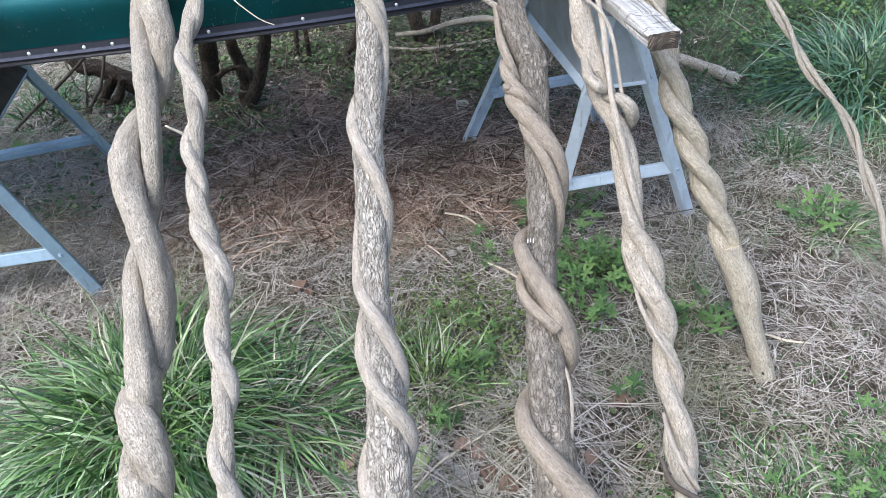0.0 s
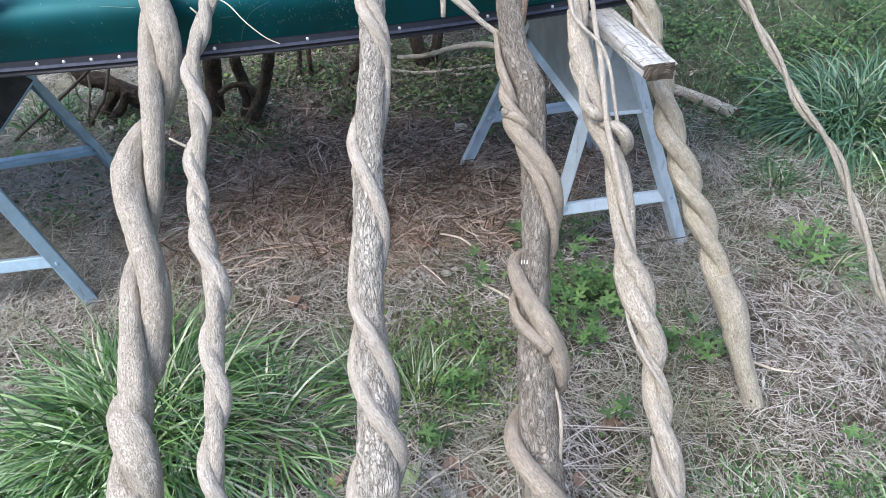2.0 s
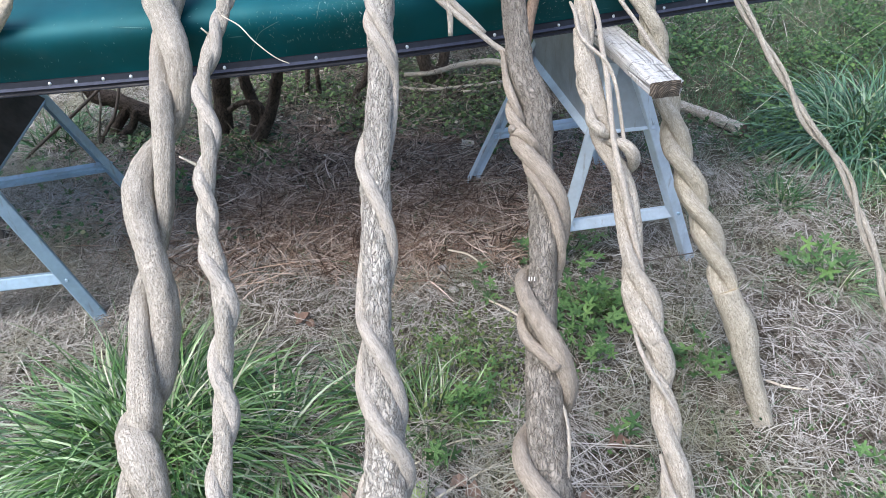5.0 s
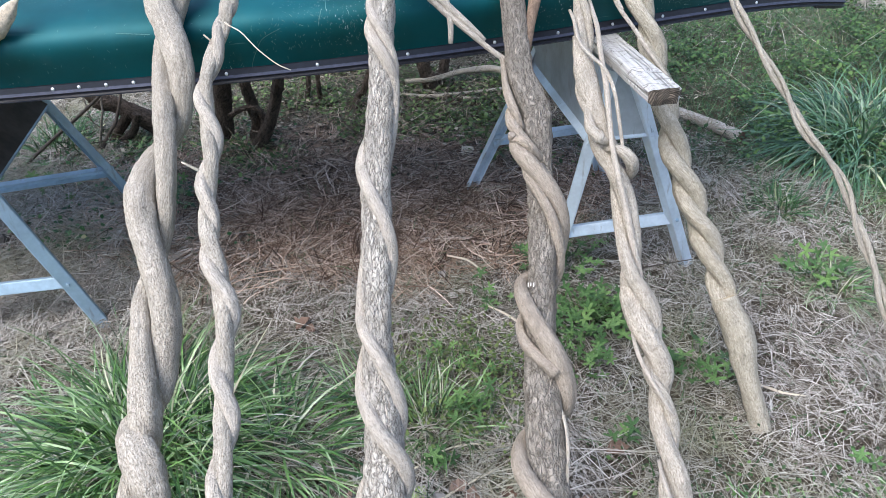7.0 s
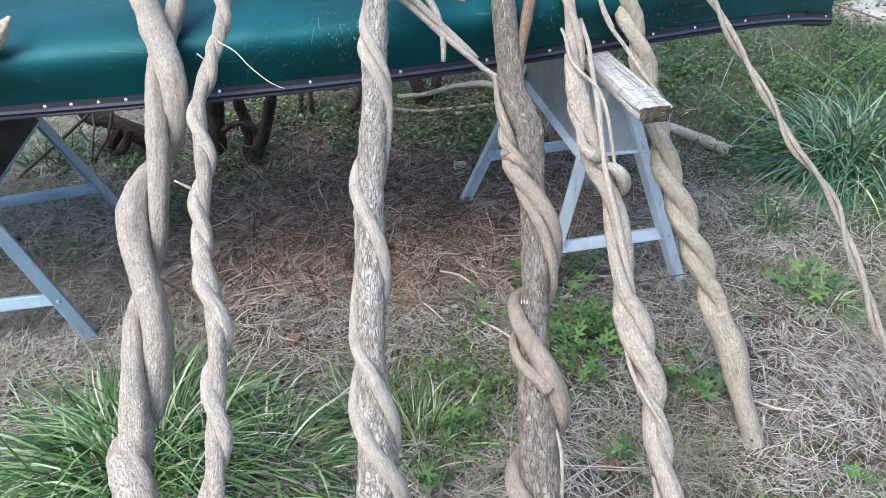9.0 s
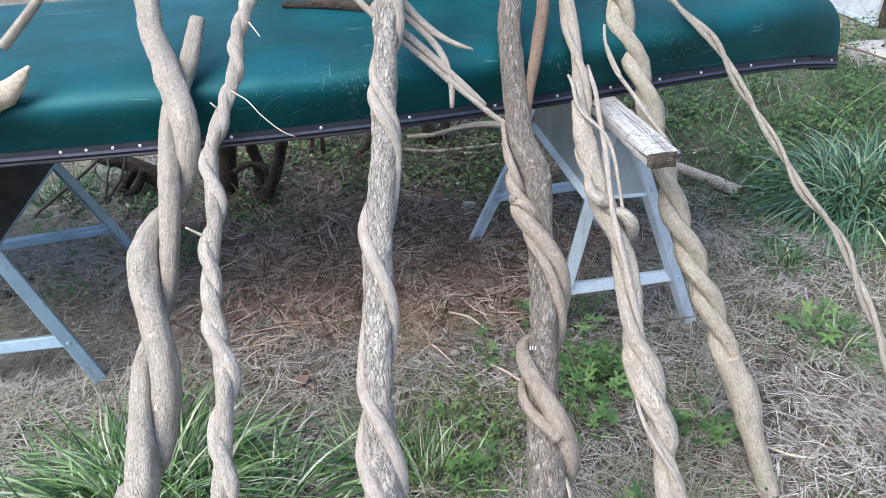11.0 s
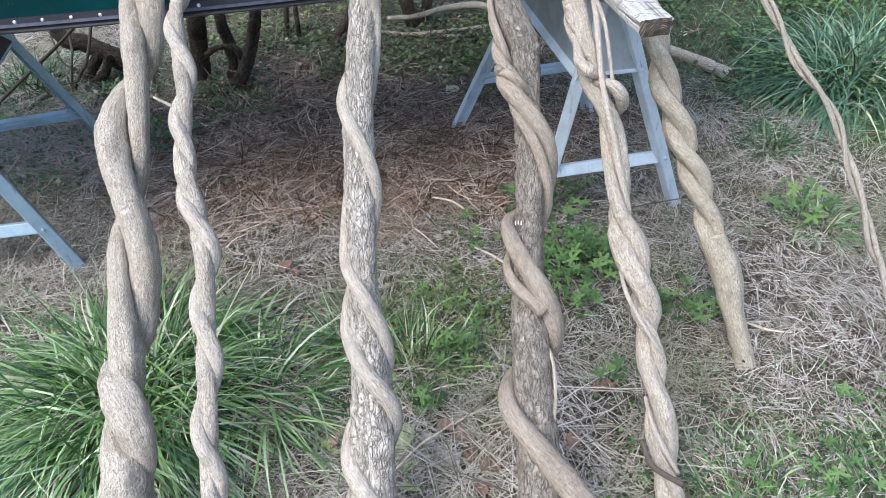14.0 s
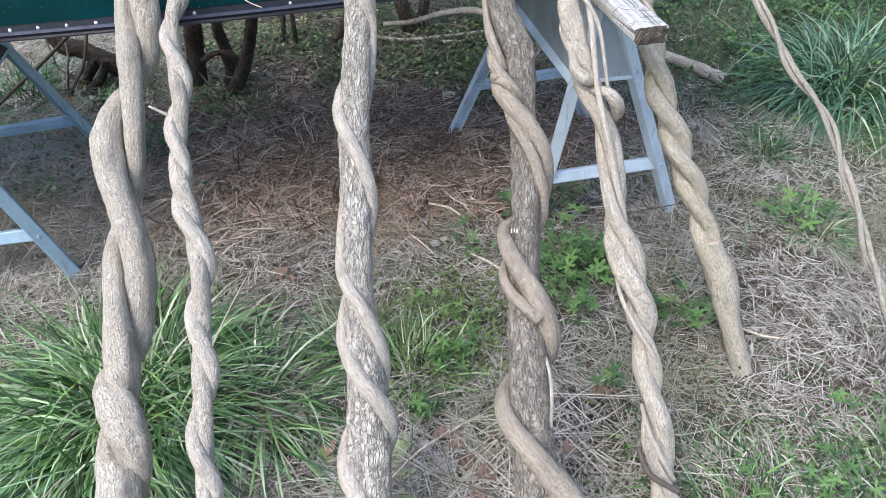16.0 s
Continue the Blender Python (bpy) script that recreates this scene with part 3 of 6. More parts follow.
def bolt_mesh():
    bm = bmesh.new()
    bmesh.ops.create_cone(bm, cap_ends=True, segments=8, radius1=0.006, radius2=0.0045, depth=0.005)
    me = bpy.data.meshes.new("bolt")
    bm.to_mesh(me)
    bm.free()
    me.materials.append(ZINC_DARK)
    return me


BOLT = bolt_mesh()


def beam_mesh(length):
    """A weathered board: split ends, worn arrises and shallow saw cuts across the top."""
    bm = bmesh.new()
    nx, ny, nz = 8, 90, 5
    w, h = 0.072, 0.037
    grid = {}
    for j in range(ny + 1):
        y = length * (j / ny) ** 1.0
        for i in range(nx + 1):
            for k in range(nz + 1):
                if 0 < i < nx and 0 < k < nz and 0 < j < ny:
                    continue
                x, z = w * (i / nx - 0.5), h * (k / nz - 1)
                worn = noise.noise(Vector((x * 30, y * 26, z * 40)))
                dx, dz = -0.0016 * worn * math.copysign(1, x), -0.002 * max(0, noise.noise(Vector((x * 160, y * 9, 4)))) if k == nz else 0
                if (i in (0, nx)) and (k in (0, nz)):
                    dx -= math.copysign(0.004 + 0.004 * max(0, worn), x)
                    dz -= 0.004 * (1 if k else -1)
                if k == nz and any(abs(y - c) < 0.0045 for c in (0.07, 0.098, 0.105, 0.16)) and noise.noise(Vector((x * 25, y * 60, 2))) > -0.25:
                    dz -= 0.004
                yy = y + (0.006 * noise.noise(Vector((x * 70, 1, z * 70))) if j == 0 else 0)
                if j == 0 and i in (0, nx):
                    yy += 0.006
                grid[i, j, k] = bm.verts.new((x + dx, yy, z + dz))
    def face(*keys):
        bm.faces.new([grid[k] for k in keys])
    for j in range(ny):
        for i in range(nx):
            face((i, j, nz), (i + 1, j, nz), (i + 1, j + 1, nz), (i, j + 1, nz))
            face((i, j, 0), (i, j + 1, 0), (i + 1, j + 1, 0), (i + 1, j, 0))
        for k in range(nz):
            face((nx, j, k), (nx, j + 1, k), (nx, j + 1, k + 1), (nx, j, k + 1))
            face((0, j, k), (0, j, k + 1), (0, j + 1, k + 1), (0, j + 1, k))
    for i in range(nx):
        for k in range(nz):
            face((i, 0, k), (i + 1, 0, k), (i + 1, 0, k + 1), (i, 0, k + 1))
            face((i, ny, k), (i, ny, k + 1), (i + 1, ny, k + 1), (i + 1, ny, k))
    bmesh.ops.recalc_face_normals(bm, faces=bm.faces)
    me = bpy.data.meshes.new("beam")
    bm.to_mesh(me)
    bm.free()
    me.materials.append(BOARD)
    me.materials.append(END)
    for p in me.polygons:
        if abs(p.normal.y) > 0.7:
            p.material_index = 1
    return me


def sawhorse(near, far, knee_near, knee_far, beam_from, beam_turn, beam_long, steel, skin, rungs, fold, label):
    """near, far: left and right foot at each end; knee: where the side plates end above them;
    rungs: how far up the legs each end's crossbar sits, left and right."""
    thing = empty("sawhorse", (*beam_from, 0))
    tagged(thing, label, "sawhorse", "sawhorses under the canoe")
    o = Vector((*beam_from, 0))
    v = lambda p: Vector(p) - o
    d = Vector((math.sin(radians(-beam_turn)), math.cos(radians(beam_turn)), 0))
    top = RIM_Z - 0.012
    along = lambda y: Vector((*beam_from, 0)) + d * ((y - beam_from[1]) / d.y)
    ob = part("beam", beam_mesh(beam_long), None, thing, "weathered grey board with cracks and a dark end")
    ob.matrix_basis = pose(0, 0, top + 0.014, -2.3, 0, beam_turn)
    for feet, knees, out, rung in ((near, knee_near, -1, rungs[:2]), (far, knee_far, 1, rungs[2:])):
        for foot, knee, side, g in zip(feet, knees, (-1, 1), rung):
            f, k = v((*foot, lie(*foot) - 0.004)), v(knee)
            up = f + (k - f) * 1.38
            leg = strip("leg", (f, up), 0.035, (0.25 * side if side < 0 else 0.7, out, 0.1), steel, thing, 0.026)
            b = new("bolt", BOLT)
            b.parent = leg
            b.matrix_basis = Matrix.Translation(f + (k - f) * g + Vector((0, out * 0.003, 0))) @ pose(0, 0, 0, 90, 0, 0)
        l, r = [v((*q, 0)) + (v(k) - v((*q, 0))) * g for q, k, g in zip(feet, knees, rung)]
        lift = Vector((0, out * -0.006, 0))
        strip("crossbar", (l + lift, r + lift), 0.034, (0, out, 0.35), steel, thing, 0.02)
        tl, tr = [along(k[1]) - o + d * (0.004 * out) + Vector((s * 0.03, 0, top - 0.046)) for k, s in zip(knees, (-1, 1))]
        cl, cr = [v(k) for k in knees]
        plate("end_plate", [cl, cr, tr, tl], skin, thing)
        strip("flange", (cl + Vector((0, out * 0.004, 0)), cr + Vector((0, out * 0.004, 0))), 0.016, (0, out, 0.4), steel, thing, 0.008)
    for i, s in ((0, -1), (1, 1)):
        a, b = v(knee_near[i]), v(knee_far[i])
        ta = along(knee_near[i][1]) - o + Vector((s * 0.032, 0, top - 0.046))
        tb = along(knee_far[i][1]) - o + Vector((s * 0.032, 0, top - 0.046))
        plate("side_plate", [a, b, tb, ta], skin, thing)
        strip("flange", (a, b), fold, (s, 0, 0.8), steel, thing, 0.010)
    return thing


sawhorse([(0.319, 1.817), (0.747, 1.844)], [(0.086, 2.335), (0.585, 2.39)],
         [(0.400, 1.800, 0.478), (0.560, 1.812, 0.480)], [(0.300, 2.330, 0.478), (0.455, 2.345, 0.480)],
         (0.478, 1.512), 9.5, 1.15, ZINC, ZINC_PLATE, (0.335, 0.385, 0.42, 0.46), 0.046, "galvanised steel sawhorse with a weathered wooden top board")
# the canoe's shade is put into this sawhorse's darker colours, strongest on the plates
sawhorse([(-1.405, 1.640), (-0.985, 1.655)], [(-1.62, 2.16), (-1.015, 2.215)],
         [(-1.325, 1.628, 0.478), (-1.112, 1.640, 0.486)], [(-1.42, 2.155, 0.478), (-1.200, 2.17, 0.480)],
         (-1.25, 1.34), 9.5, 1.15, ZINC_DARK, STEEL_SHADED, (0.33, 0.37, 0.40, 0.47), 0.014, "blue-grey steel sawhorse in the canoe's shade, which also darkens its colours")

# ---- vine-wrapped sticks leaning on the canoe ----
# rows: across, height, radius, towards the viewer from the stick's leaning plane
LEAN = {1: (0.62, 1.1), 2: (0.44, 1.15), 3: (0.665, 1.0), 4: (0.69, 1.2), 5: (0.83, 1.1), 6: (1.222, 0.76), 7: (1.0, 1.05)}


def on_lean(k, rows, down=False, up=0.0, step=0.006):
    """Rows on a leaning plane as a path in the world, led on down to the ground and up past the hull."""
    y0, m = LEAN[k]
    n = Vector((0, -1, m)).normalized()
    pts = [(*(Vector((x, y0 + m * z, z)) + n * off), r) for x, z, r, off in rows]
    p = np.array(pts)
    if up:
        d = p[0, :3] - p[2, :3]
        p = np.vstack([np.r_[p[0, :3] + d / np.linalg.norm(d) * up, p[0, 3]], p])
    if down:
        d = p[-1, :3] - p[-4, :3]
        d /= np.linalg.norm(d)
        if d[2] > -0.3:
            d = np.array((0, -m, -1)) / math.hypot(1, m)
        p = np.vstack([p, np.r_[p[-1, :3] + d * ((p[-1, 2] + 0.01) / -d[2]), p[-1, 3]]])
    out = spline(p, step)
    # ease the joints between the rows
    for _ in range(10):
        out[1:-1] = 0.25 * out[:-2] + 0.5 * out[1:-1] + 0.25 * out[2:]
    return out


def twist(k, axis, phases, orbit, radius, shift=0.0, wobble=0.0, seed=0):
    """A strand wound round an axis path. phases: (height, degrees); 90 is nearest the viewer, 0 to the right."""
    y0, m = LEAN[k]
    n = np.array((0, -1, m)) / math.hypot(1, m)
    zs = np.array([p[0] for p in phases][::-1])
    ds = np.array([p[1] for p in phases][::-1])
    out = np.zeros_like(axis)
    for i, (x, y, z, r) in enumerate(axis):
        ph = np.interp(z, zs, ds)
        if z < zs[0]:
            ph = ds[0] + (z - zs[0]) * (ds[1] - ds[0]) / (zs[1] - zs[0])
        elif z > zs[-1]:
            ph = ds[-1] + (z - zs[-1]) * (ds[-1] - ds[-2]) / (zs[-1] - zs[-2])
        ph = radians(ph + shift)
        rr = r * (orbit if not callable(orbit) else orbit(z))
        w = 1 + wobble * noise.noise(Vector((z * 9, seed * 3.7, 1.3)))
        out[i, :3] = np.array((x, y, z)) + rr * (math.cos(ph) * np.array((1, 0, 0)) + math.sin(ph) * n)
        out[i, 3] = (radius * r if radius < 2 else radius / 1000) * w
    # ease the corners between the phases
    for _ in range(6):
        out[1:-1, :3] = 0.25 * out[:-2, :3] + 0.5 * out[1:-1, :3] + 0.25 * out[2:, :3]
    return out


def leaning(name, k, label):
    y0, m = LEAN[k]
    ob = empty(name, FEET[k])
    return tagged(ob, label, "vine stick", "vine sticks leaning on the canoe")


FEET = {1: (-0.53, 0.62, 0), 2: (-0.36, 0.44, 0), 3: (-0.12, 0.665, 0), 4: (0.19, 0.69, 0), 5: (0.47, 0.83, 0), 6: (0.735, 1.222, 0), 7: (1.1, 1.0, 0)}


def rod(k, thing, name, path, material, label="", **more):
    o = Vector(FEET[k])
    path = path.copy()
    path[:, :3] -= np.array(o)
    return stem(name, path, material, thing, label, **more)


# stick one: two thick stems twined together
thing = leaning("vine_stick", 1, "two thick pale vine stems twined together, one cut short")
rod(1, thing, "stem", on_lean(1, [(-0.608, 1.039, 0.0255, 0), (-0.595, 0.989, 0.0252, 0), (-0.557, 0.932, 0.0271, 0.01), (-0.521, 0.873, 0.028, 0.02), (-0.497, 0.827, 0.0262, 0.02), (-0.498, 0.787, 0.022, 0), (-0.516, 0.754, 0.0194, -0.03), (-0.549, 0.728, 0.0194, -0.045), (-0.574, 0.695, 0.0213, -0.02), (-0.578, 0.648, 0.0305, 0), (-0.56, 0.599, 0.0271, 0.01), (-0.534, 0.555, 0.0266, 0.02), (-0.517, 0.516, 0.0273, 0.015), (-0.514, 0.479, 0.0273, 0), (-0.521, 0.437, 0.0255, -0.015), (-0.533, 0.402, 0.0242, -0.03), (-0.566, 0.372, 0.0242, -0.045), (-0.578, 0.351, 0.0248, -0.012), (-0.55, 0.328, 0.035, 0.02), (-0.526, 0.301, 0.0344, 0.034), (-0.514, 0.27, 0.0272, 0.024), (-0.514, 0.242, 0.0193, 0), (-0.536, 0.211, 0.0172, -0.04)], True, 0.25), VINE, end=CUT, seed=11, rough=0.10, ridge=0.045, segs=30)
rod(1, thing, "stem", on_lean(1, [(-0.502, 1.011, 0.0153, -0.015), (-0.513, 0.96, 0.0192, -0.02), (-0.532, 0.919, 0.0202, -0.03), (-0.551, 0.881, 0.0211, -0.035), (-0.547, 0.834, 0.0195, -0.01), (-0.533, 0.779, 0.0209, 0.01), (-0.525, 0.728, 0.021, 0.015), (-0.522, 0.68, 0.0194, 0.01), (-0.524, 0.65, 0.0185, 0), (-0.528, 0.624, 0.0167, -0.015), (-0.546, 0.589, 0.0164, -0.04), (-0.568, 0.552, 0.0167, -0.045), (-0.57, 0.516, 0.0171, -0.015), (-0.559, 0.48, 0.0201, 0.01), (-0.55, 0.437, 0.0223, 0.02), (-0.547, 0.401, 0.0277, 0.015), (-0.545, 0.363, 0.0305, 0.005), (-0.559, 0.33, 0.0269, -0.03), (-0.576, 0.298, 0.0238, -0.035), (-0.576, 0.276, 0.0186, -0.004), (-0.555, 0.249, 0.0288, 0.022), (-0.537, 0.224, 0.0357, 0.034)], True, 0), VINE, end=CUT, seed=12, rough=0.10, ridge=0.045, segs=30)

# stick two: a slender pair, one wound round the other
thing = leaning("vine_stick", 2, "slender pale vine stick of two tightly wound stems")
axis2 = on_lean(2, [(*r[:3], 0) for r in [(-0.359, 1.055, 0.0171, 0), (-0.375, 1.017, 0.0169, 0), (-0.381, 0.997, 0.0168, 0), (-0.376, 0.955, 0.0166, 0), (-0.386, 0.928, 0.0164, 0), (-0.397, 0.9, 0.0163, 0), (-0.406, 0.868, 0.0172, 0), (-0.422, 0.838, 0.0171, 0), (-0.415, 0.806, 0.019, 0), (-0.401, 0.772, 0.0199, 0), (-0.402, 0.744, 0.0197, 0), (-0.41, 0.715, 0.0195, 0), (-0.402, 0.674, 0.0193, 0), (-0.399, 0.637, 0.021, 0), (-0.385, 0.604, 0.0228, 0), (-0.366, 0.571, 0.0225, 0), (-0.365, 0.543, 0.0213, 0), (-0.373, 0.512, 0.0211, 0), (-0.371, 0.5, 0.0217, 0), (-0.37, 0.482, 0.0218, 0), (-0.362, 0.458, 0.0234, 0), (-0.363, 0.417, 0.0214, 0), (-0.371, 0.385, 0.0213, 0), (-0.366, 0.346, 0.023, 0), (-0.355, 0.31, 0.0228, 0)]], True, 0.25)
PH2 = [(z, 90 - 360 * i) for i, z in enumerate([0.972, 0.904, 0.806, 0.698, 0.602, 0.477, 0.352])]
rod(2, thing, "stem", twist(2, axis2, PH2, 0.46, 0.62, 0, 0.14, 1), VINE_SMOOTH, end=CUT, seed=21, rough=0.09, ridge=0.05)
rod(2, thing, "stem", twist(2, axis2, PH2, 0.26, 0.72, 180, 0.10, 2), VINE, end=CUT, seed=22, rough=0.10, ridge=0.06)
rod(2, thing, "twig", on_lean(2, [(-0.444, 0.737, 0.0017, 0.03), (-0.431, 0.733, 0.0025, 0.02), (-0.421, 0.731, 0.003, 0.005)]), TENDRIL, "short pale twig", seed=23, segs=10)
rod(2, thing, "tendril", on_lean(2, [(-0.381, 0.918, 0.0011, 0.015), (-0.37, 0.911, 0.0012, 0.02), (-0.342, 0.899, 0.0012, 0.03), (-0.321, 0.88, 0.0011, 0.03), (-0.297, 0.867, 0.0011, 0.025), (-0.277, 0.856, 0.0009, 0.02), (-0.254, 0.851, 0.0008, 0.015)]), TENDRIL, "long thin curling tendril", seed=24, segs=8, rough=0)
rod(2, thing, "twig", on_lean(2, [(-0.417, 0.901, 0.0013, 0.02), (-0.407, 0.896, 0.0018, 0.01)]), TENDRIL, "short pale twig", seed=25, segs=8, rough=0)
rod(2, thing, "twig", on_lean(2, [(-0.359, 1.024, 0.0019, 0), (-0.329, 0.994, 0.0009, 0.012)]), TENDRIL, "short pale twig", seed=26, segs=8, rough=0)

# stick three: a straight bark-covered pole with two smooth vines round it
thing = leaning("vine_stick", 3, "straight pole with fissured pale bark and smooth vines spiralling round it")
axis3 = on_lean(3, [(*r[:3], 0) for r in [(-0.083, 1.031, 0.0281, 0), (-0.089, 0.977, 0.0255, 0), (-0.09, 0.924, 0.0241, 0), (-0.095, 0.855, 0.0249, 0), (-0.097, 0.805, 0.0247, 0), (-0.102, 0.747, 0.0255, 0), (-0.108, 0.707, 0.0264, 0), (-0.113, 0.668, 0.0284, 0), (-0.114, 0.598, 0.029, 0), (-0.116, 0.537, 0.0276, 0), (-0.117, 0.493, 0.0273, 0), (-0.118, 0.442, 0.0281, 0), (-0.114, 0.409, 0.0308, 0), (-0.117, 0.393, 0.0309, 0), (-0.111, 0.351, 0.0338, 0), (-0.108, 0.301, 0.0368, 0), (-0.111, 0.244, 0.0387, 0), (-0.112, 0.187, 0.0405, 0)]], True, 0.25)
rod(3, thing, "pole", axis3, BARK_PALE, end=CUT, seed=31, rough=0.13, ridges=7, ridge=0.02, segs=34)
rod(3, thing, "vine", twist(3, axis3, [(1.087, 330), (0.985, 270), (0.917, 180), (0.873, 90), (0.821, 0), (0.76, -90), (0.699, -180), (0.636, -270), (0.566, -360), (0.48, -450), (0.399, -540), (0.332, -630), (0.281, -720), (0.20, -830)], 1.02, 0.43, 0, 0.12, 3), VINE_SMOOTH, "smooth pale vine", seed=32, rough=0.05, segs=22)
rod(3, thing, "vine", twist(3, axis3, [(1.087, 120), (1.04, 60), (0.985, 0), (0.93, -110), (0.886, -180), (0.843, -270), (0.80, -360), (0.64, -450), (0.486, -540), (0.437, -630), (0.371, -720), (0.30, -810), (0.238, -900), (0.18, -990)], 1.02, 0.45, 0, 0.12, 4), VINE_SMOOTH, "smooth pale vine", seed=33, rough=0.05, segs=22)

# stick four: a thick grey trunk with a stub, a side stem and flowing vines
thing = leaning("vine_stick", 4, "thick grey-barked pole with heavy brown vines wound round it")
axis4 = on_lean(4, [(*r[:3], 0) for r in [(0.188, 0.977, 0.0272, 0), (0.177, 0.929, 0.0258, 0), (0.18, 0.878, 0.0275, 0), (0.182, 0.821, 0.026, 0), (0.184, 0.767, 0.0282, 0), (0.196, 0.73, 0.0304, 0), (0.214, 0.698, 0.0331, 0), (0.216, 0.661, 0.0288, 0), (0.214, 0.611, 0.0269, 0), (0.216, 0.56, 0.0303, 0), (0.208, 0.498, 0.0292, 0), (0.2, 0.438, 0.0301, 0), (0.193, 0.38, 0.0318, 0), (0.193, 0.351, 0.0343, 0), (0.191, 0.295, 0.0375, 0), (0.19, 0.239, 0.0398, 0), (0.191, 0.184, 0.0403, 0), (0.191, 0.143, 0.0413, 0)]], True, 0.25)
rod(4, thing, "pole", axis4, BARK_GREY, end=CUT, seed=41, rough=0.13, ridges=7, ridge=0.025, segs=34)
rod(4, thing, "vine", on_lean(4, [(0.185, 0.671, 0.0096, -0.01), (0.163, 0.648, 0.0129, 0.02), (0.173, 0.63, 0.0173, 0.035), (0.193, 0.612, 0.0183, 0.04), (0.218, 0.591, 0.0176, 0.04), (0.236, 0.573, 0.0189, 0.03), (0.25, 0.548, 0.0171, 0.01), (0.252, 0.523, 0.0144, -0.015), (0.238, 0.496, 0.0136, -0.045), (0.194, 0.482, 0.0126, -0.05), (0.162, 0.466, 0.0122, -0.01), (0.162, 0.443, 0.0164, 0.025), (0.181, 0.412, 0.0178, 0.045), (0.208, 0.381, 0.0202, 0.045), (0.229, 0.351, 0.0194, 0.025), (0.24, 0.324, 0.0169, 0), (0.231, 0.299, 0.0136, -0.04), (0.212, 0.293, 0.014, -0.06), (0.154, 0.275, 0.0127, -0.03), (0.139, 0.257, 0.015, 0.01), (0.141, 0.237, 0.0181, 0.035), (0.165, 0.213, 0.0195, 0.05), (0.196, 0.186, 0.0219, 0.05), (0.228, 0.159, 0.0253, 0.04)], True), VINE_BROWN, "smooth brown vine", seed=42, rough=0.06, segs=22)
rod(4, thing, "vine", on_lean(4, [(0.175, 0.641, 0.0068, 0.02), (0.186, 0.598, 0.0095, 0.035), (0.203, 0.578, 0.0099, 0.04), (0.227, 0.544, 0.0107, 0.035), (0.241, 0.51, 0.0112, 0.015), (0.242, 0.478, 0.0095, -0.02), (0.214, 0.45, 0.0086, -0.05), (0.172, 0.432, 0.0076, -0.035), (0.153, 0.409, 0.0082, 0.01), (0.163, 0.383, 0.0115, 0.035), (0.187, 0.367, 0.0122, 0.045), (0.214, 0.349, 0.0122, 0.04)]), VINE_BROWN, "smooth brown vine", seed=43, rough=0.06, segs=18)
rod(4, thing, "vine", on_lean(4, [(0.157, 0.655, 0.0075, 0.046), (0.15, 0.652, 0.0072, 0.04), (0.158, 0.651, 0.0053, 0.025), (0.171, 0.649, 0.0092, 0.05), (0.188, 0.64, 0.0103, 0.05), (0.202, 0.631, 0.0092, 0.04), (0.214, 0.625, 0.007, 0.02)]), VINE_BROWN, "curled knob of vine", seed=47, rough=0.08, segs=16)
rod(4, thing, "vine", on_lean(4, [(0.149, 0.785, 0.005, -0.008), (0.152, 0.761, 0.0055, 0.004), (0.152, 0.735, 0.0072, 0.014), (0.157, 0.713, 0.0095, 0.024), (0.166, 0.692, 0.01, 0.03), (0.174, 0.679, 0.0082, 0.028), (0.182, 0.669, 0.0071, 0.012)]), VINE_BROWN, "thin brown vine", seed=48, rough=0.06, segs=16)
rod(4, thing, "vine", on_lean(4, [(0.164, 0.71, 0.0036, 0), (0.157, 0.696, 0.0084, 0.012), (0.156, 0.68, 0.0106, 0.022), (0.164, 0.666, 0.0117, 0.03), (0.178, 0.656, 0.0093, 0.033), (0.195, 0.643, 0.0081, 0.03)]), VINE_BROWN, "smooth brown vine", seed=49, rough=0.08, segs=16)
rod(4, thing, "side_stem", on_lean(4, [(0.263, 0.982, 0.0147, 0), (0.257, 0.95, 0.0146, 0), (0.245, 0.915, 0.0144, 0), (0.23, 0.869, 0.0132, 0), (0.215, 0.832, 0.0115, 0), (0.205, 0.791, 0.0082, 0), (0.193, 0.752, 0.0061, 0)], False, 0.25), BARK_RED, "red-brown side stem", end=CUT, seed=44, rough=0.08)
rod(4, thing, "runner", on_lean(4, [(0.219, 0.313, 0.0027, 0.01), (0.226, 0.299, 0.0035, 0.02), (0.23, 0.277, 0.0035, 0.022), (0.229, 0.255, 0.0035, 0.02), (0.224, 0.222, 0.0035, 0.015), (0.222, 0.202, 0.0031, 0)]), VINE_SMOOTH, "thin pale runner", seed=46, rough=0.04, segs=10)
rod(4, thing, "stub", on_lean(4, [(0.21, 0.714, 0.0283, -0.005), (0.225, 0.7, 0.0251, 0), (0.242, 0.699, 0.015, 0)]), BARK_GREY, end=BARK_GREY, seed=45, rough=0.12)

y0, m = LEAN[4]
for i, (dx, dz, h) in enumerate(((0.0, 0.0, 0.008), (0.005, 0.0005, 0.007), (0.0105, -0.0005, 0.008))):
    c = Vector((0.173 + dx, y0 + m * 0.459, 0.459 + dz)) + Vector((0, -1, m)).normalized() * 0.0335 - Vector(FEET[4])
    bar = part("chalk_mark", box(bmesh.new(), (-0.0010, -0.001, -h / 2), (0.0010, 0.001, h / 2)), CHALK, thing, "small pale chalk mark")
    bar.matrix_basis = Matrix.Translation(c) @ pose(0, 0, 0, -50, 8, 0)

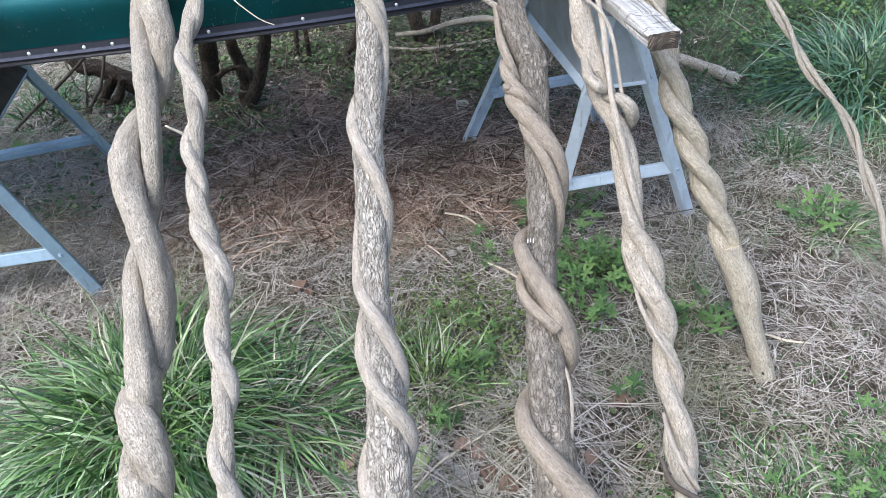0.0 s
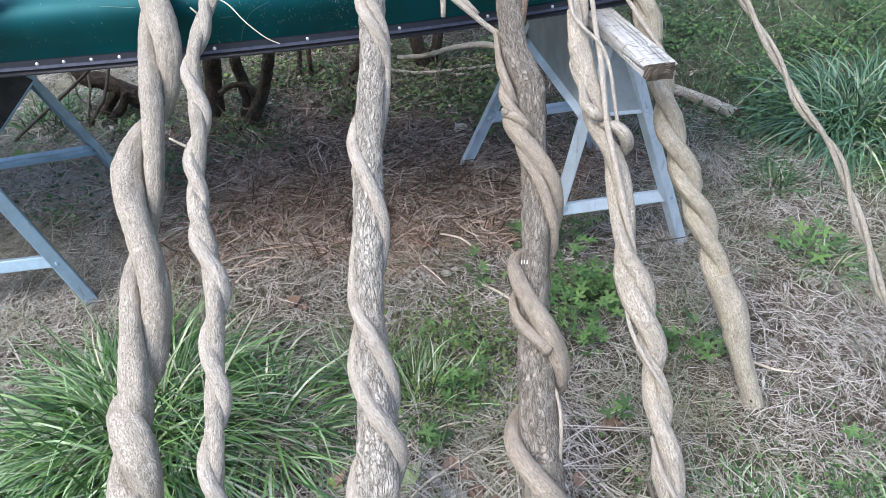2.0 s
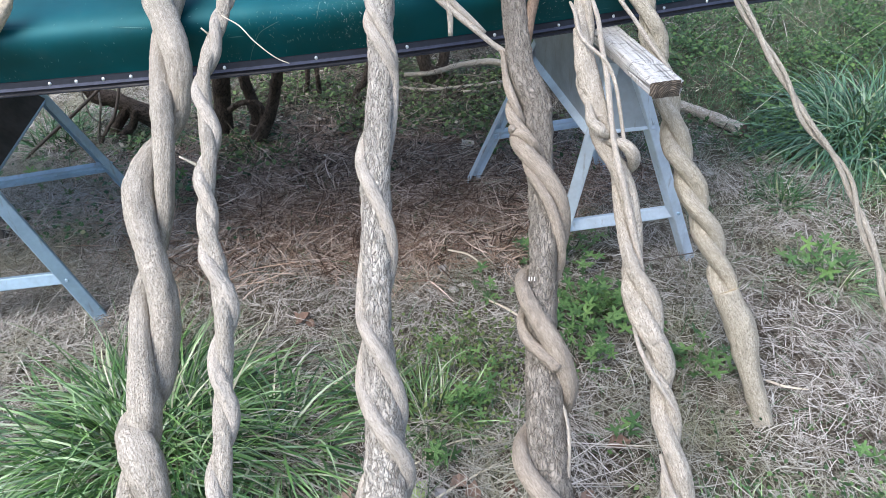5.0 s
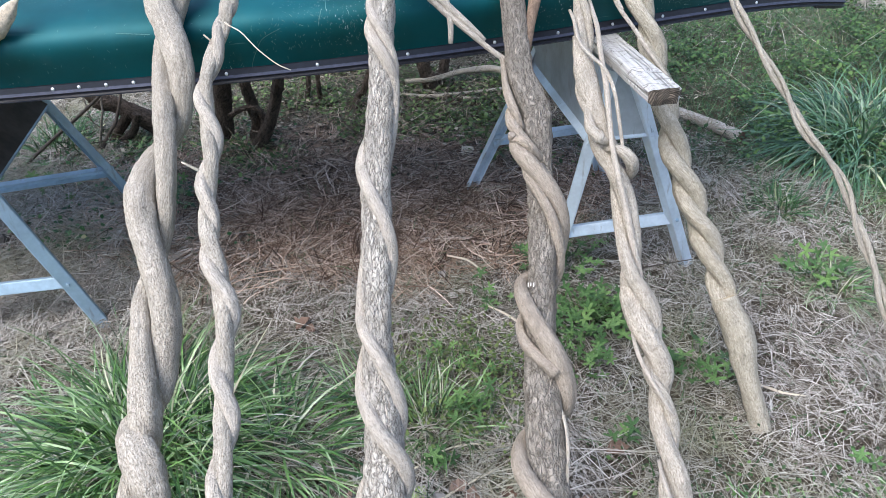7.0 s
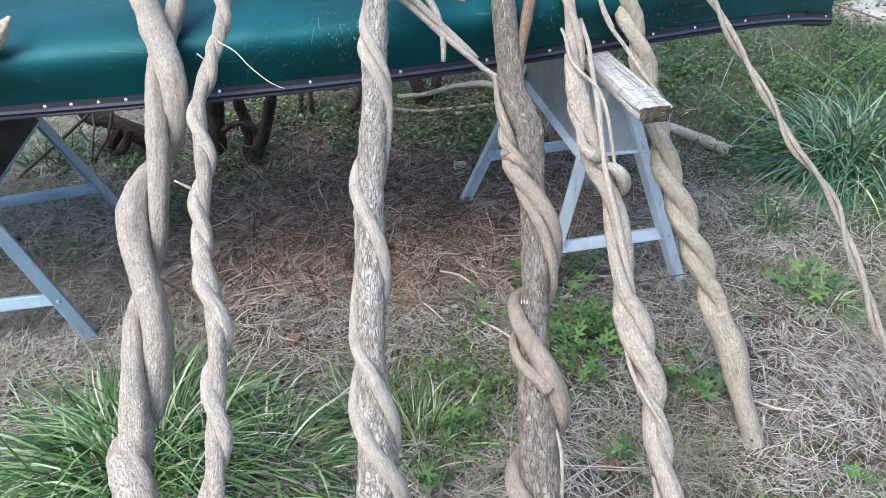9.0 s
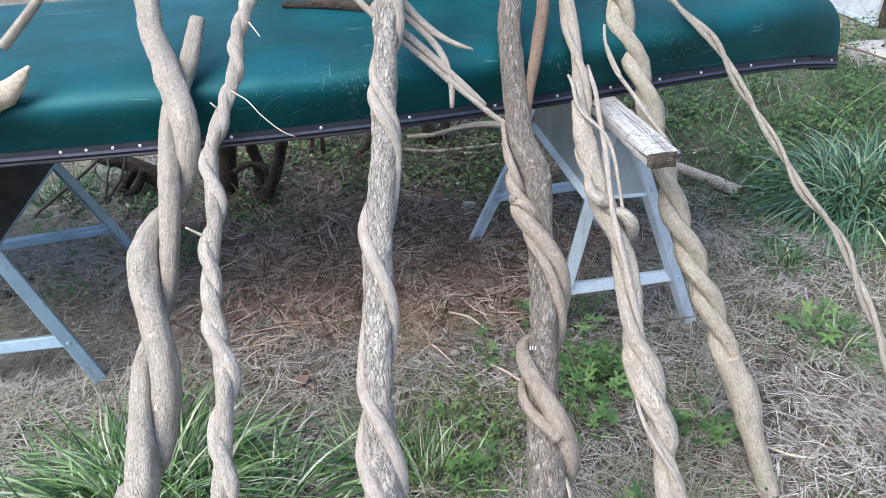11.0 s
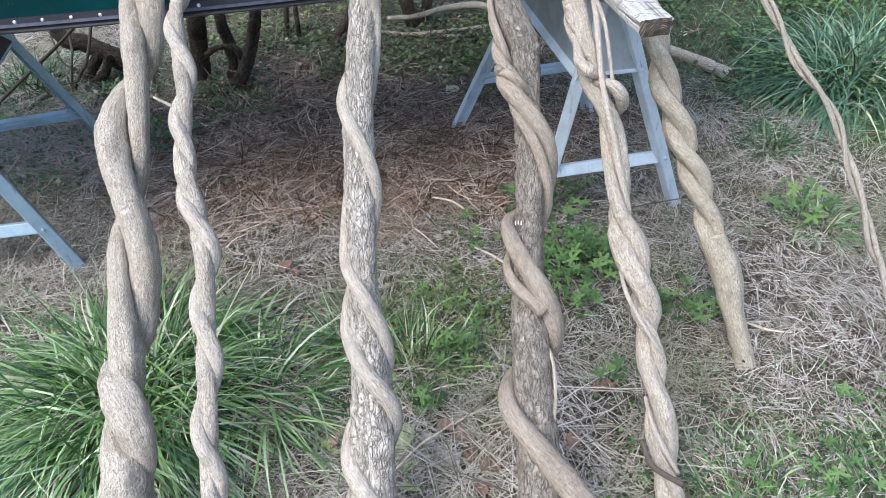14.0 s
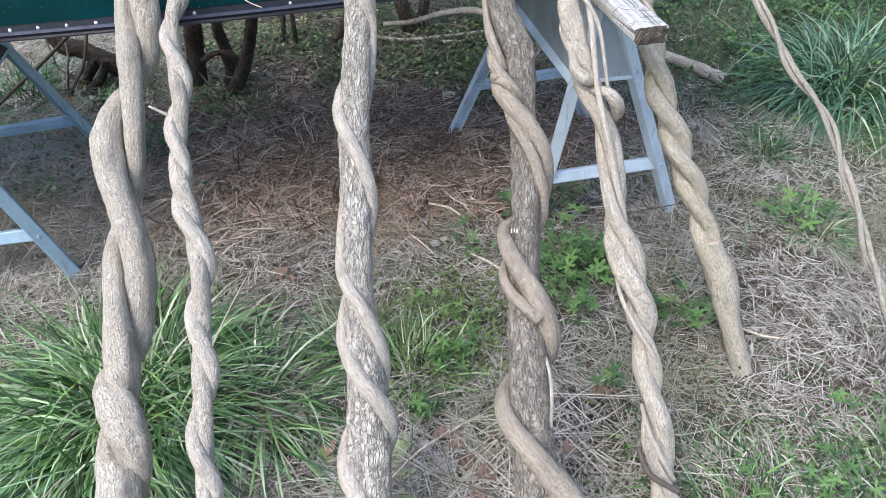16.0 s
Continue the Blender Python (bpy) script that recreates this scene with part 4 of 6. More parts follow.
# stick five: twined stems with a knot and loose trailing runners
thing = leaning("vine_stick", 5, "twisted pale vine stick with a knotted wrap and thin runners")
axis5 = on_lean(5, [(*r[:3], 0) for r in [(0.317, 0.964, 0.0199, 0), (0.325, 0.902, 0.0196, 0), (0.335, 0.84, 0.0207, 0), (0.336, 0.779, 0.0216, 0), (0.333, 0.724, 0.0251, 0), (0.342, 0.679, 0.0274, 0), (0.355, 0.634, 0.0271, 0), (0.375, 0.591, 0.0268, 0), (0.388, 0.556, 0.0265, 0), (0.395, 0.507, 0.025, 0), (0.397, 0.466, 0.0271, 0), (0.396, 0.434, 0.0316, 0), (0.405, 0.395, 0.0359, 0), (0.422, 0.349, 0.0332, 0), (0.433, 0.319, 0.0308, 0), (0.433, 0.304, 0.0317, 0), (0.435, 0.266, 0.0284, 0), (0.437, 0.228, 0.0283, 0), (0.444, 0.19, 0.0281, 0), (0.447, 0.153, 0.0303, 0), (0.447, 0.116, 0.0301, 0), (0.451, 0.079, 0.0289, 0), (0.455, 0.056, 0.0277, 0)]], True, 0.25)
PH5 = [(z, 90 - 180 * i) for i, z in enumerate([0.979, 0.851, 0.739, 0.65, 0.573, 0.419, 0.321, 0.267, 0.177, 0.075])]
rod(5, thing, "stem", twist(5, axis5, PH5, 0.36, 0.70, 0, 0.12, 5), VINE, end=CUT, seed=51, rough=0.09)
rod(5, thing, "stem", twist(5, axis5, PH5, 0.60, 0.46, 180, 0.15, 6), VINE, end=CUT, seed=52, rough=0.09)
rod(5, thing, "stem", on_lean(5, [(0.322, 0.789, 0.0115, 0), (0.327, 0.756, 0.0201, 0.01), (0.331, 0.72, 0.0231, 0.012), (0.342, 0.684, 0.0222, 0.012), (0.353, 0.654, 0.0196, 0.01), (0.369, 0.625, 0.016, 0), (0.379, 0.595, 0.0134, 0)]), VINE, seed=50, rough=0.12)
rod(5, thing, "knot", on_lean(5, [(0.328, 0.68, 0.0062, 0.012), (0.328, 0.653, 0.0103, 0.026), (0.328, 0.633, 0.012, 0.036), (0.35, 0.621, 0.0119, 0.05), (0.334, 0.619, 0.0125, 0.046), (0.364, 0.617, 0.0084, 0.036)]), VINE, "curled knob of vine", seed=53, rough=0.14)
rod(5, thing, "knot", on_lean(5, [(0.358, 0.616, 0.0067, 0), (0.367, 0.607, 0.0096, 0.03), (0.385, 0.603, 0.0107, 0.045), (0.404, 0.594, 0.0154, 0.04), (0.415, 0.584, 0.0144, 0.02), (0.415, 0.576, 0.0122, -0.01), (0.399, 0.574, 0.0099, -0.03)]), VINE, "bulging knotted wrap", seed=59, rough=0.12)
rod(5, thing, "runner", on_lean(5, [(0.313, 0.84, 0.0033, -0.02), (0.314, 0.808, 0.0042, 0.02), (0.317, 0.77, 0.0041, 0.035), (0.338, 0.744, 0.0041, 0.045), (0.366, 0.725, 0.0041, 0.045), (0.383, 0.693, 0.004, 0.04), (0.388, 0.656, 0.004, 0.04), (0.394, 0.605, 0.004, 0.03)]), VINE_SMOOTH, "thin loose runner", seed=54, rough=0.04, segs=12)
rod(5, thing, "runner", on_lean(5, [(0.36, 0.856, 0.0044, -0.025), (0.357, 0.822, 0.0048, 0.015), (0.361, 0.793, 0.0052, 0.03), (0.362, 0.75, 0.0057, 0.035), (0.367, 0.704, 0.0061, 0.04), (0.367, 0.656, 0.006, 0.045), (0.368, 0.602, 0.0059, 0.05), (0.379, 0.551, 0.0063, 0.045), (0.39, 0.517, 0.0073, 0.03), (0.4, 0.474, 0.0068, 0.02), (0.417, 0.427, 0.0049, 0)]), VINE_SMOOTH, "thin loose runner", seed=55, rough=0.04, segs=12)
rod(5, thing, "runner", on_lean(5, [(0.39, 0.35, 0.0038, 0), (0.39, 0.321, 0.0042, 0.025), (0.411, 0.283, 0.0042, 0.035), (0.441, 0.248, 0.0042, 0.03), (0.464, 0.224, 0.0038, 0)]), VINE_SMOOTH, "thin loose runner", seed=56, rough=0.04, segs=12)
rod(5, thing, "runner", on_lean(5, [(0.421, 0.179, 0.0037, 0), (0.417, 0.16, 0.0041, 0.03), (0.425, 0.137, 0.005, 0.04), (0.44, 0.113, 0.0054, 0.04), (0.468, 0.081, 0.0046, 0.02)]), VINE_SMOOTH, "thin loose runner", seed=57, rough=0.04, segs=12)
rod(5, thing, "root", on_lean(5, [(0.394, 0.13, 0.0036, 0.05), (0.398, 0.116, 0.0049, 0.055), (0.406, 0.096, 0.0058, 0.06), (0.431, 0.086, 0.0058, 0.06), (0.464, 0.072, 0.0058, 0.055)]), DARK_TWIG, "dark thin root crossing the stick's foot", seed=58, rough=0.06, segs=12)

# stick six: twined stems, sawn off above the grass
thing = leaning("vine_stick", 6, "pale twisted vine stick with a sawn lower end on the grass")
axis6 = on_lean(6, [(*r[:3], 0) for r in [(0.456, 0.945, 0.0314, 0), (0.459, 0.889, 0.0327, 0), (0.482, 0.833, 0.0313, 0), (0.501, 0.777, 0.0298, 0), (0.516, 0.722, 0.0298, 0), (0.527, 0.667, 0.0297, 0), (0.542, 0.612, 0.0309, 0), (0.552, 0.558, 0.0322, 0), (0.566, 0.504, 0.0334, 0), (0.585, 0.459, 0.0334, 0), (0.606, 0.396, 0.0346, 0), (0.637, 0.331, 0.0331, 0), (0.649, 0.289, 0.0318, 0), (0.665, 0.236, 0.0317, 0), (0.689, 0.194, 0.0355, 0), (0.698, 0.152, 0.0328, 0), (0.705, 0.111, 0.0249, 0), (0.72, 0.059, 0.0235, 0), (0.736, 0.002, 0.0235, 0)]], False, 0.25)
PH6 = [(z, 90 - 180 * i) for i, z in enumerate([0.995, 0.904, 0.813, 0.719, 0.622, 0.526, 0.438, 0.35, 0.263, 0.188])]
fade6 = lambda z: 0.50 * min(1, max(0, (z - 0.12) / 0.10))
rod(6, thing, "stem", twist(6, axis6, PH6, fade6, 0.57, 90, 0.12, 7), VINE_WARM, end=CUT, seed=61, rough=0.12, ridge=0.06)
rod(6, thing, "stem", twist(6, axis6, PH6, fade6, 0.58, 270, 0.12, 8), VINE_WARM, end=CUT, seed=62, rough=0.12, ridge=0.06)
low6 = axis6[axis6[:, 2] < 0.26]
rod(6, thing, "stem", low6, VINE_WARM, end=CUT, seed=63, rough=0.09)
rod(6, thing, "runner", on_lean(6, [(0.41, 0.889, 0.0031, 0.03), (0.41, 0.852, 0.0043, 0.03), (0.43, 0.803, 0.0049, 0.025), (0.471, 0.75, 0.0049, 0.03), (0.502, 0.704, 0.0048, 0.035), (0.537, 0.665, 0.0048, 0.03)]), VINE_SMOOTH, "thin forked runner", seed=64, rough=0.04, segs=12)
rod(6, thing, "runner", on_lean(6, [(0.414, 0.846, 0.0031, 0.03), (0.427, 0.816, 0.0037, 0.03), (0.441, 0.792, 0.0043, 0.027)]), VINE_SMOOTH, "thin forked runner", seed=65, rough=0.04, segs=12)

# stick seven: two thin runners loosely twined
thing = leaning("vine_stick", 7, "two thin vine runners loosely twined in long bends")
axis7 = on_lean(7, [(0.593, 0.929, 0.012, 0), (0.671, 0.863, 0.0118, 0), (0.69, 0.841, 0.0118, 0), (0.706, 0.817, 0.0117, 0), (0.716, 0.792, 0.0117, 0), (0.731, 0.764, 0.0116, 0), (0.747, 0.74, 0.0116, 0), (0.81, 0.639, 0.0111, 0), (0.827, 0.6, 0.0111, 0), (0.848, 0.568, 0.0111, 0), (0.877, 0.542, 0.0111, 0), (0.901, 0.514, 0.011, 0), (0.916, 0.485, 0.011, 0), (0.925, 0.45, 0.011, 0), (0.938, 0.404, 0.0109, 0), (0.949, 0.374, 0.0109, 0), (0.961, 0.343, 0.0109, 0), (0.963, 0.313, 0.0109, 0), (0.971, 0.28, 0.0108, 0), (0.986, 0.253, 0.0108, 0)], True, 0.2)
PH7 = [(z, 20 + 180 * i) for i, z in enumerate((0.98, 0.87, 0.78, 0.68, 0.59, 0.49, 0.41, 0.31, 0.22, 0.12, 0.02))]
rod(7, thing, "runner", twist(7, axis7, PH7, 0.60, 0.52, 0, 0.22, 11), RUNNER, seed=71, rough=0.08, segs=16)
rod(7, thing, "runner", twist(7, axis7, PH7, 0.60, 0.47, 180, 0.22, 12), RUNNER, seed=72, rough=0.08, segs=16)


# ---- grass and litter ----
def strands(name, roots, heads, lengths, widths, droop, seed, joints=4, lift=None, curl=0.0):
    """Many thin blades in one mesh. heads: direction of each; droop: how far each bends over."""
    rng = np.random.default_rng(seed)
    n = len(roots)
    side = np.cross(heads, rng.normal(0, 0.35, (n, 3)) + (0, 0, 1))
    side /= np.linalg.norm(side, axis=1)[:, None] + 1e-9
    p = roots.copy()
    d = heads / np.linalg.norm(heads, axis=1)[:, None]
    bend = rng.normal(0, 1, n)[:, None] * curl
    rows = []
    for j in range(joints + 1):
        w = widths * (0.85 if j == 0 else 1.0 if j < joints * 0.6 else 0.55 if j < joints else 0.06)
        rows.append(np.stack([p - side * w[:, None] / 2, p + side * w[:, None] / 2], axis=1))
        p = p + d * (lengths / joints)[:, None]
        d = d + np.column_stack([np.zeros(n), np.zeros(n), -droop]) + side * bend
        d /= np.linalg.norm(d, axis=1)[:, None]
    v = np.stack(rows, axis=1).reshape(-1, 3)
    low = np.array([lie(x, y) for x, y in v[::1, :2]]) if len(v) < 60000 else None
    floor = 0.002 if low is None else low + 0.002
    v[:, 2] = np.maximum(v[:, 2], floor)
    per = (joints + 1) * 2
    b = (np.arange(n) * per)[:, None] + np.arange(joints)[None, :] * 2
    f = np.stack([b, b + 1, b + 3, b + 2], axis=2).reshape(-1, 4)
    return quads(name, v, f, True)


def scatter(n, lo, hi, keep, rng):
    """Places on the ground between two corners, thinned by keep(x, y)."""
    out = []
    while len(out) < n:
        x, y = rng.uniform(lo[0], hi[0]), rng.uniform(lo[1], hi[1])
        if rng.random() < keep(x, y):
            out.append((x, y, lie(x, y)))
    return np.array(out)


def soft(x, y, cx, cy, rx, ry):
    """1 at the middle of an oval, falling to 0 past its edge."""
    d = math.hypot((x - cx) / rx, (y - cy) / ry)
    return max(0.0, min(1.0, 1.6 - 1.2 * d + 0.5 * noise.noise(Vector((x * 5, y * 5, 2.2)))))


def bed(x, y):
    """The bed of brown needles under the canoe."""
    return soft(x, y, -0.36, 2.30, 0.80, 0.41)


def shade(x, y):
    """Mossy litter behind the needle bed, its colour darkened to deepen the shade there."""
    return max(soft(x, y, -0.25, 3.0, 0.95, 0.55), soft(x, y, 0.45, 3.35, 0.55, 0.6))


def verge(x, y):
    """The green bank past the canoe's end."""
    return max(soft(x, y, 1.35, 3.1, 0.6, 0.9), soft(x, y, 2.1, 3.4, 0.9, 1.2))


def flat_heads(n, rng, rise=0.12, toward=None):
    a = rng.uniform(0, 2 * np.pi, n)
    return np.column_stack([np.cos(a), np.sin(a), np.abs(rng.normal(0, rise, n))])


def swath_heads(at, rng, rise, stray=0.75):
    """Lying blades that follow one another in swaths."""
    a = np.array([5.5 * noise.noise(Vector((x * 4.5, y * 4.5, 4.4))) for x, y, _ in at]) * 2 + rng.normal(0, stray, len(at)) + np.pi * rng.integers(0, 2, len(at))
    return np.column_stack([np.cos(a), np.sin(a), np.abs(rng.normal(0, rise, len(at)))])


rng = np.random.default_rng(5)
# dry matted grass all over
n = 240000
def margin(x, y):
    """Thins the matted grass out towards the far ends of the lawn."""
    d = min((x + 3.5) / 0.9, (3.2 - x) / 0.9, (y - 0.1) / 0.5, (4.5 - y) / 0.9)
    return max(0.0, min(1.0, d + 0.5 * noise.noise(Vector((x * 2.5, y * 2.5, 5)))))


at = scatter(n, (-3.5, 0.1), (3.2, 4.5), lambda x, y: margin(x, y) * min(1.0, max(0.34, 0.6 + 1.6 * noise.noise(Vector((x * 20, y * 20, 6.6))))) * (1 - 0.9 * bed(x, y)) * (1 - 0.65 * shade(x, y)) * (1 - 0.93 * verge(x, y)), rng)
at[:, 2] += rng.uniform(0, 0.018, n)
me = strands("dry_grass", at, swath_heads(at, rng, 0.22, 0.6), 0.012 + 0.10 * rng.random(n) ** 1.6, rng.uniform(0.0009, 0.0020, n), rng.uniform(0.02, 0.25, n), 6, 3, curl=0.20)
tagged(part("dry_grass", me, STRAW), "pale matted dead grass blades lying on the lawn", "dry grass", kind="stuff")
# flattened blades in swaths and swirls over the mat
n = 30000
at = scatter(n, (-2.6, 0.4), (2.4, 3.0), lambda x, y: (1 - bed(x, y)) * (1 - 0.8 * shade(x, y)) * (1 - verge(x, y)) * max(0.12, 0.6 + 1.5 * noise.noise(Vector((x * 6, y * 6, 15)))), rng)
at[:, 2] += rng.uniform(0.004, 0.030, n)
me = strands("dry_grass", at, swath_heads(at, rng, 0.22, 0.55), 0.025 + 0.10 * rng.random(n) ** 1.5, rng.uniform(0.0010, 0.0023, n), rng.uniform(0.02, 0.22, n), 18, 4, curl=0.17)
tagged(part("dry_grass", me, STRAW), "flattened bleached grass blades in swaths over the mat", "dry grass", kind="stuff")
n = 9000
at = scatter(n, (-4.5, 3.4), (6, 9.5), lambda x, y: 1 - 0.85 * verge(x, y), rng)
me = strands("dry_grass", at, flat_heads(n, rng, 0.4), rng.uniform(0.1, 0.25, n), rng.uniform(0.003, 0.007, n), rng.uniform(0.02, 0.2, n), 7, 3, curl=0.1)
tagged(part("dry_grass", me, STRAW), "thin dead grass further off behind the canoe", "dry grass", kind="stuff")
n = 45000
at = scatter(n, (-8, -5), (8, 10), lambda x, y: max(0.0, 1 - margin(x, y)) * max(0.0, 1 - math.hypot(x, y - 2) / 8), rng)
me = strands("dry_grass", at, flat_heads(n, rng, 0.25), rng.uniform(0.06, 0.16, n), rng.uniform(0.0015, 0.0035, n), rng.uniform(0.02, 0.2, n), 17, 3, curl=0.2)
tagged(part("dry_grass", me, STRAW), "sparse dead grass on the lawn all round", "dry grass", kind="stuff")
n = 15000
at = scatter(n, (-2.2, 1.35), (-0.75, 2.7), lambda x, y: soft(x, y, -1.40, 1.95, 0.58, 0.52), rng)
at[:, 2] += rng.uniform(0.004, 0.03, n)
me = strands("dry_grass", at, swath_heads(at, rng, 0.25), rng.uniform(0.05, 0.16, n), rng.uniform(0.0012, 0.0028, n), rng.uniform(0.02, 0.2, n), 14, 4, curl=0.14)
tagged(part("dry_grass", me, STRAW), "thick pale dead grass round the shaded sawhorse's feet", "dry grass", kind="stuff")
# short green grass on the bank and in patches of the lawn
n = 34000
at = scatter(n, (-1.2, 0.4), (4.0, 5.0), lambda x, y: max(verge(x, y), 0.35 * soft(x, y, 0.05, 1.35, 0.3, 0.3), 0.9 * soft(x, y, 0.9, 0.78, 0.6, 0.2), 0.10), rng)
me = strands("green_grass", at, flat_heads(n, rng, 0.9) + (0, 0, 0.3), rng.uniform(0.03, 0.11, n), rng.uniform(0.001, 0.0026, n), rng.uniform(0.02, 0.25, n), 11, 4, curl=0.08)
tagged(part("green_grass", me, GRASS_DEEP), "short green grass blades coming up through the dry grass", "grass", kind="stuff")
n = 12000
at = scatter(n, (-3.2, 2.25), (-1.0, 4.4), lambda x, y: 1.0, rng)
at[:, 2] += rng.uniform(0.0, 0.02, n)
me = strands("dry_grass", at, flat_heads(n, rng, 0.25), rng.uniform(0.05, 0.16, n), rng.uniform(0.0015, 0.0035, n), rng.uniform(0.02, 0.2, n), 12, 3, curl=0.15)
tagged(part("dry_grass", me, STRAW), "pale dead grass beyond the shaded sawhorse", "dry grass", kind="stuff")
# brown needles, matted below and coarser on top
n = 36000
at = scatter(n, (-1.9, 1.6), (0.8, 2.95), bed, rng)
at[:, 2] += rng.uniform(0, 0.012, n)
me = strands("pine_needles", at, flat_heads(n, rng, 0.10), rng.uniform(0.05, 0.14, n), rng.uniform(0.0011, 0.0024, n), rng.uniform(0.0, 0.1, n), 8, 3, curl=0.12)
tagged(part("pine_needles", me, NEEDLE), "brown fallen pine needles matted under the canoe", "pine needles", kind="stuff")
n = 15000
at = scatter(n, (-1.9, 1.6), (0.8, 2.95), lambda x, y: bed(x, y) * min(1.0, max(0.15, 0.5 + 1.5 * noise.noise(Vector((x * 11, y * 11, 31))))), rng)
at[:, 2] += rng.uniform(0.008, 0.030, n)
me = strands("pine_needles", at, swath_heads(at, rng, 0.14, 0.8), rng.uniform(0.06, 0.18, n), rng.uniform(0.0018, 0.0036, n), rng.uniform(0.0, 0.12, n), 28, 4, curl=0.16)
tagged(part("pine_needles", me, NEEDLE), "coarse rust-brown needles strewn over the bed", "pine needles", kind="stuff")
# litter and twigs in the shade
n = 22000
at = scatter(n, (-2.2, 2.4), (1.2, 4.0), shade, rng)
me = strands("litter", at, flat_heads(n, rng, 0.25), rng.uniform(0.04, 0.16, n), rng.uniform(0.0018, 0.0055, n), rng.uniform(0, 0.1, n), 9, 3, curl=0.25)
tagged(part("leaf_litter", me, LITTER), "dry litter behind the needle bed, coloured darker to deepen the shade", "litter", kind="stuff")


def herbs(name, n, lo, hi, keep, size, seed, material, label, mound=0.0, category="ground herbs"):
    """Small broad leaves close to the ground, each a little folded kite."""
    rng = np.random.default_rng(seed)
    at = scatter(n, lo, hi, keep, rng)
    a, s = rng.uniform(0, 6.28, n), rng.uniform(size[0], size[1], n)
    h = rng.uniform(0.004, 0.05, n)
    if mound:
        h += np.array([mound * max(0.0, 0.15 + noise.noise(Vector((x * 5.5, y * 5.5, 3.3)))) for x, y, _ in at]) * np.sqrt(rng.random(n))
    tip = np.column_stack([np.cos(a), np.sin(a), rng.normal(0.1, 0.35, n)])
    side = np.column_stack([-np.sin(a), np.cos(a), rng.normal(0, 0.3, n)])
    c = at + np.column_stack([np.zeros(n), np.zeros(n), h])
    v = np.stack([c, c + (tip * 0.5 + side * 0.42) * s[:, None], c + tip * s[:, None], c + (tip * 0.5 - side * 0.42) * s[:, None]], axis=1).reshape(-1, 3)
    f = np.arange(n * 4).reshape(n, 4)
    return tagged(part(name, quads(name, v, f), material), label, category, kind="stuff")


herbs("ground_herbs", 1500, (-0.5, 1.1), (0.6, 1.75), lambda x, y: 0.9 * soft(x, y, 0.02, 1.42, 0.24, 0.22), (0.006, 0.014), 21, MOSS, "tiny yellow-green herbs between the dry blades")
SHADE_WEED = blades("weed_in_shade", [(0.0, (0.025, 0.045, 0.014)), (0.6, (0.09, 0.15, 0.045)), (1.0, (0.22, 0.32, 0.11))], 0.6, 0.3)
herbs("dead_leaves", 4000, (-1.9, 2.35), (1.2, 4.2), lambda x, y: shade(x, y), (0.008, 0.022), 26, LITTER, "brown fallen leaves, coloured darker to deepen the shade", 0.0, "dead leaves")
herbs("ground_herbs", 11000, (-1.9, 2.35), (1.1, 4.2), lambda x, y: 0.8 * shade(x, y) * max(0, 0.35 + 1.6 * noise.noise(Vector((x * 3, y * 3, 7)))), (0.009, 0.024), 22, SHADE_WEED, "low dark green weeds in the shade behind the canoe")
herbs("ground_herbs", 20000, (0.6, 2.2), (4.5, 6.5), lambda x, y: (1 - min(1, 1.4 * soft(x, y, 1.02, 2.70, 0.20, 0.24))) * verge(x, y) * max(0.1, 0.6 + 1.5 * noise.noise(Vector((x * 3, y * 3, 9)))), (0.008, 0.022), 23, WEED, "fresh green weeds on the bank past the canoe", 0.22)
herbs("ground_herbs", 2000, (-2.0, 2.0), (-0.6, 3.0), lambda x, y: max(0, 0.25 + 1.6 * noise.noise(Vector((x * 3.5, y * 3.5, 12)))), (0.008, 0.022), 24, GRASS_DEEP, "low green weeds by the shaded sawhorse", 0.10)
herbs("ground_herbs", 2600, (0.3, 0.6), (1.6, 1.25), lambda x, y: 0.12 + soft(x, y, 0.85, 0.84, 0.5, 0.2), (0.006, 0.014), 25, WEED, "small green weeds in the dry lawn")


def clump(name, x, y, n, spread, long, width, material, label, seed, lean=(0, 0), up=1.0, droop=0.22, stuff=False):
    """A tussock: blades from one crown that arch outwards."""
    rng = np.random.default_rng(seed)
    a, r = rng.uniform(0, 6.28, n), spread * np.sqrt(rng.random(n))
    at = np.column_stack([x + r * np.cos(a), y + r * np.sin(a), np.zeros(n)])
    at[:, 2] = [lie(px, py) for px, py in at[:, :2]]
    o = 0.25 + 0.9 * r / spread
    heads = np.column_stack([np.cos(a) * o + rng.normal(0, 0.42, n) + lean[0], np.sin(a) * o + rng.normal(0, 0.42, n) + lean[1], up * np.ones(n)])
    long_of, wide_of, bend_of = rng.uniform(0.45, 1.0, n) * long, rng.uniform(0.6, 1.2, n) * width, rng.uniform(0.5, 1.3, n) * droop
    thing = tagged(empty(name, (x, y, lie(x, y))), label, "grass clump")
    back = Matrix.Translation((-x, -y, -lie(x, y)))
    own = min(n // 3, 110)
    for i in range(own):
        me = strands("blade", at[i:i + 1], heads[i:i + 1], long_of[i:i + 1], wide_of[i:i + 1], bend_of[i:i + 1], seed * 500 + i, 7, curl=0.07)
        me.transform(back)
        part("blade", me, material, thing)
    me = strands(name, at[own:], heads[own:], long_of[own:], wide_of[own:], bend_of[own:], seed, 7, curl=0.07)
    me.transform(back)
    tagged(part("tussock", me, material, thing), kind="stuff")
    return thing


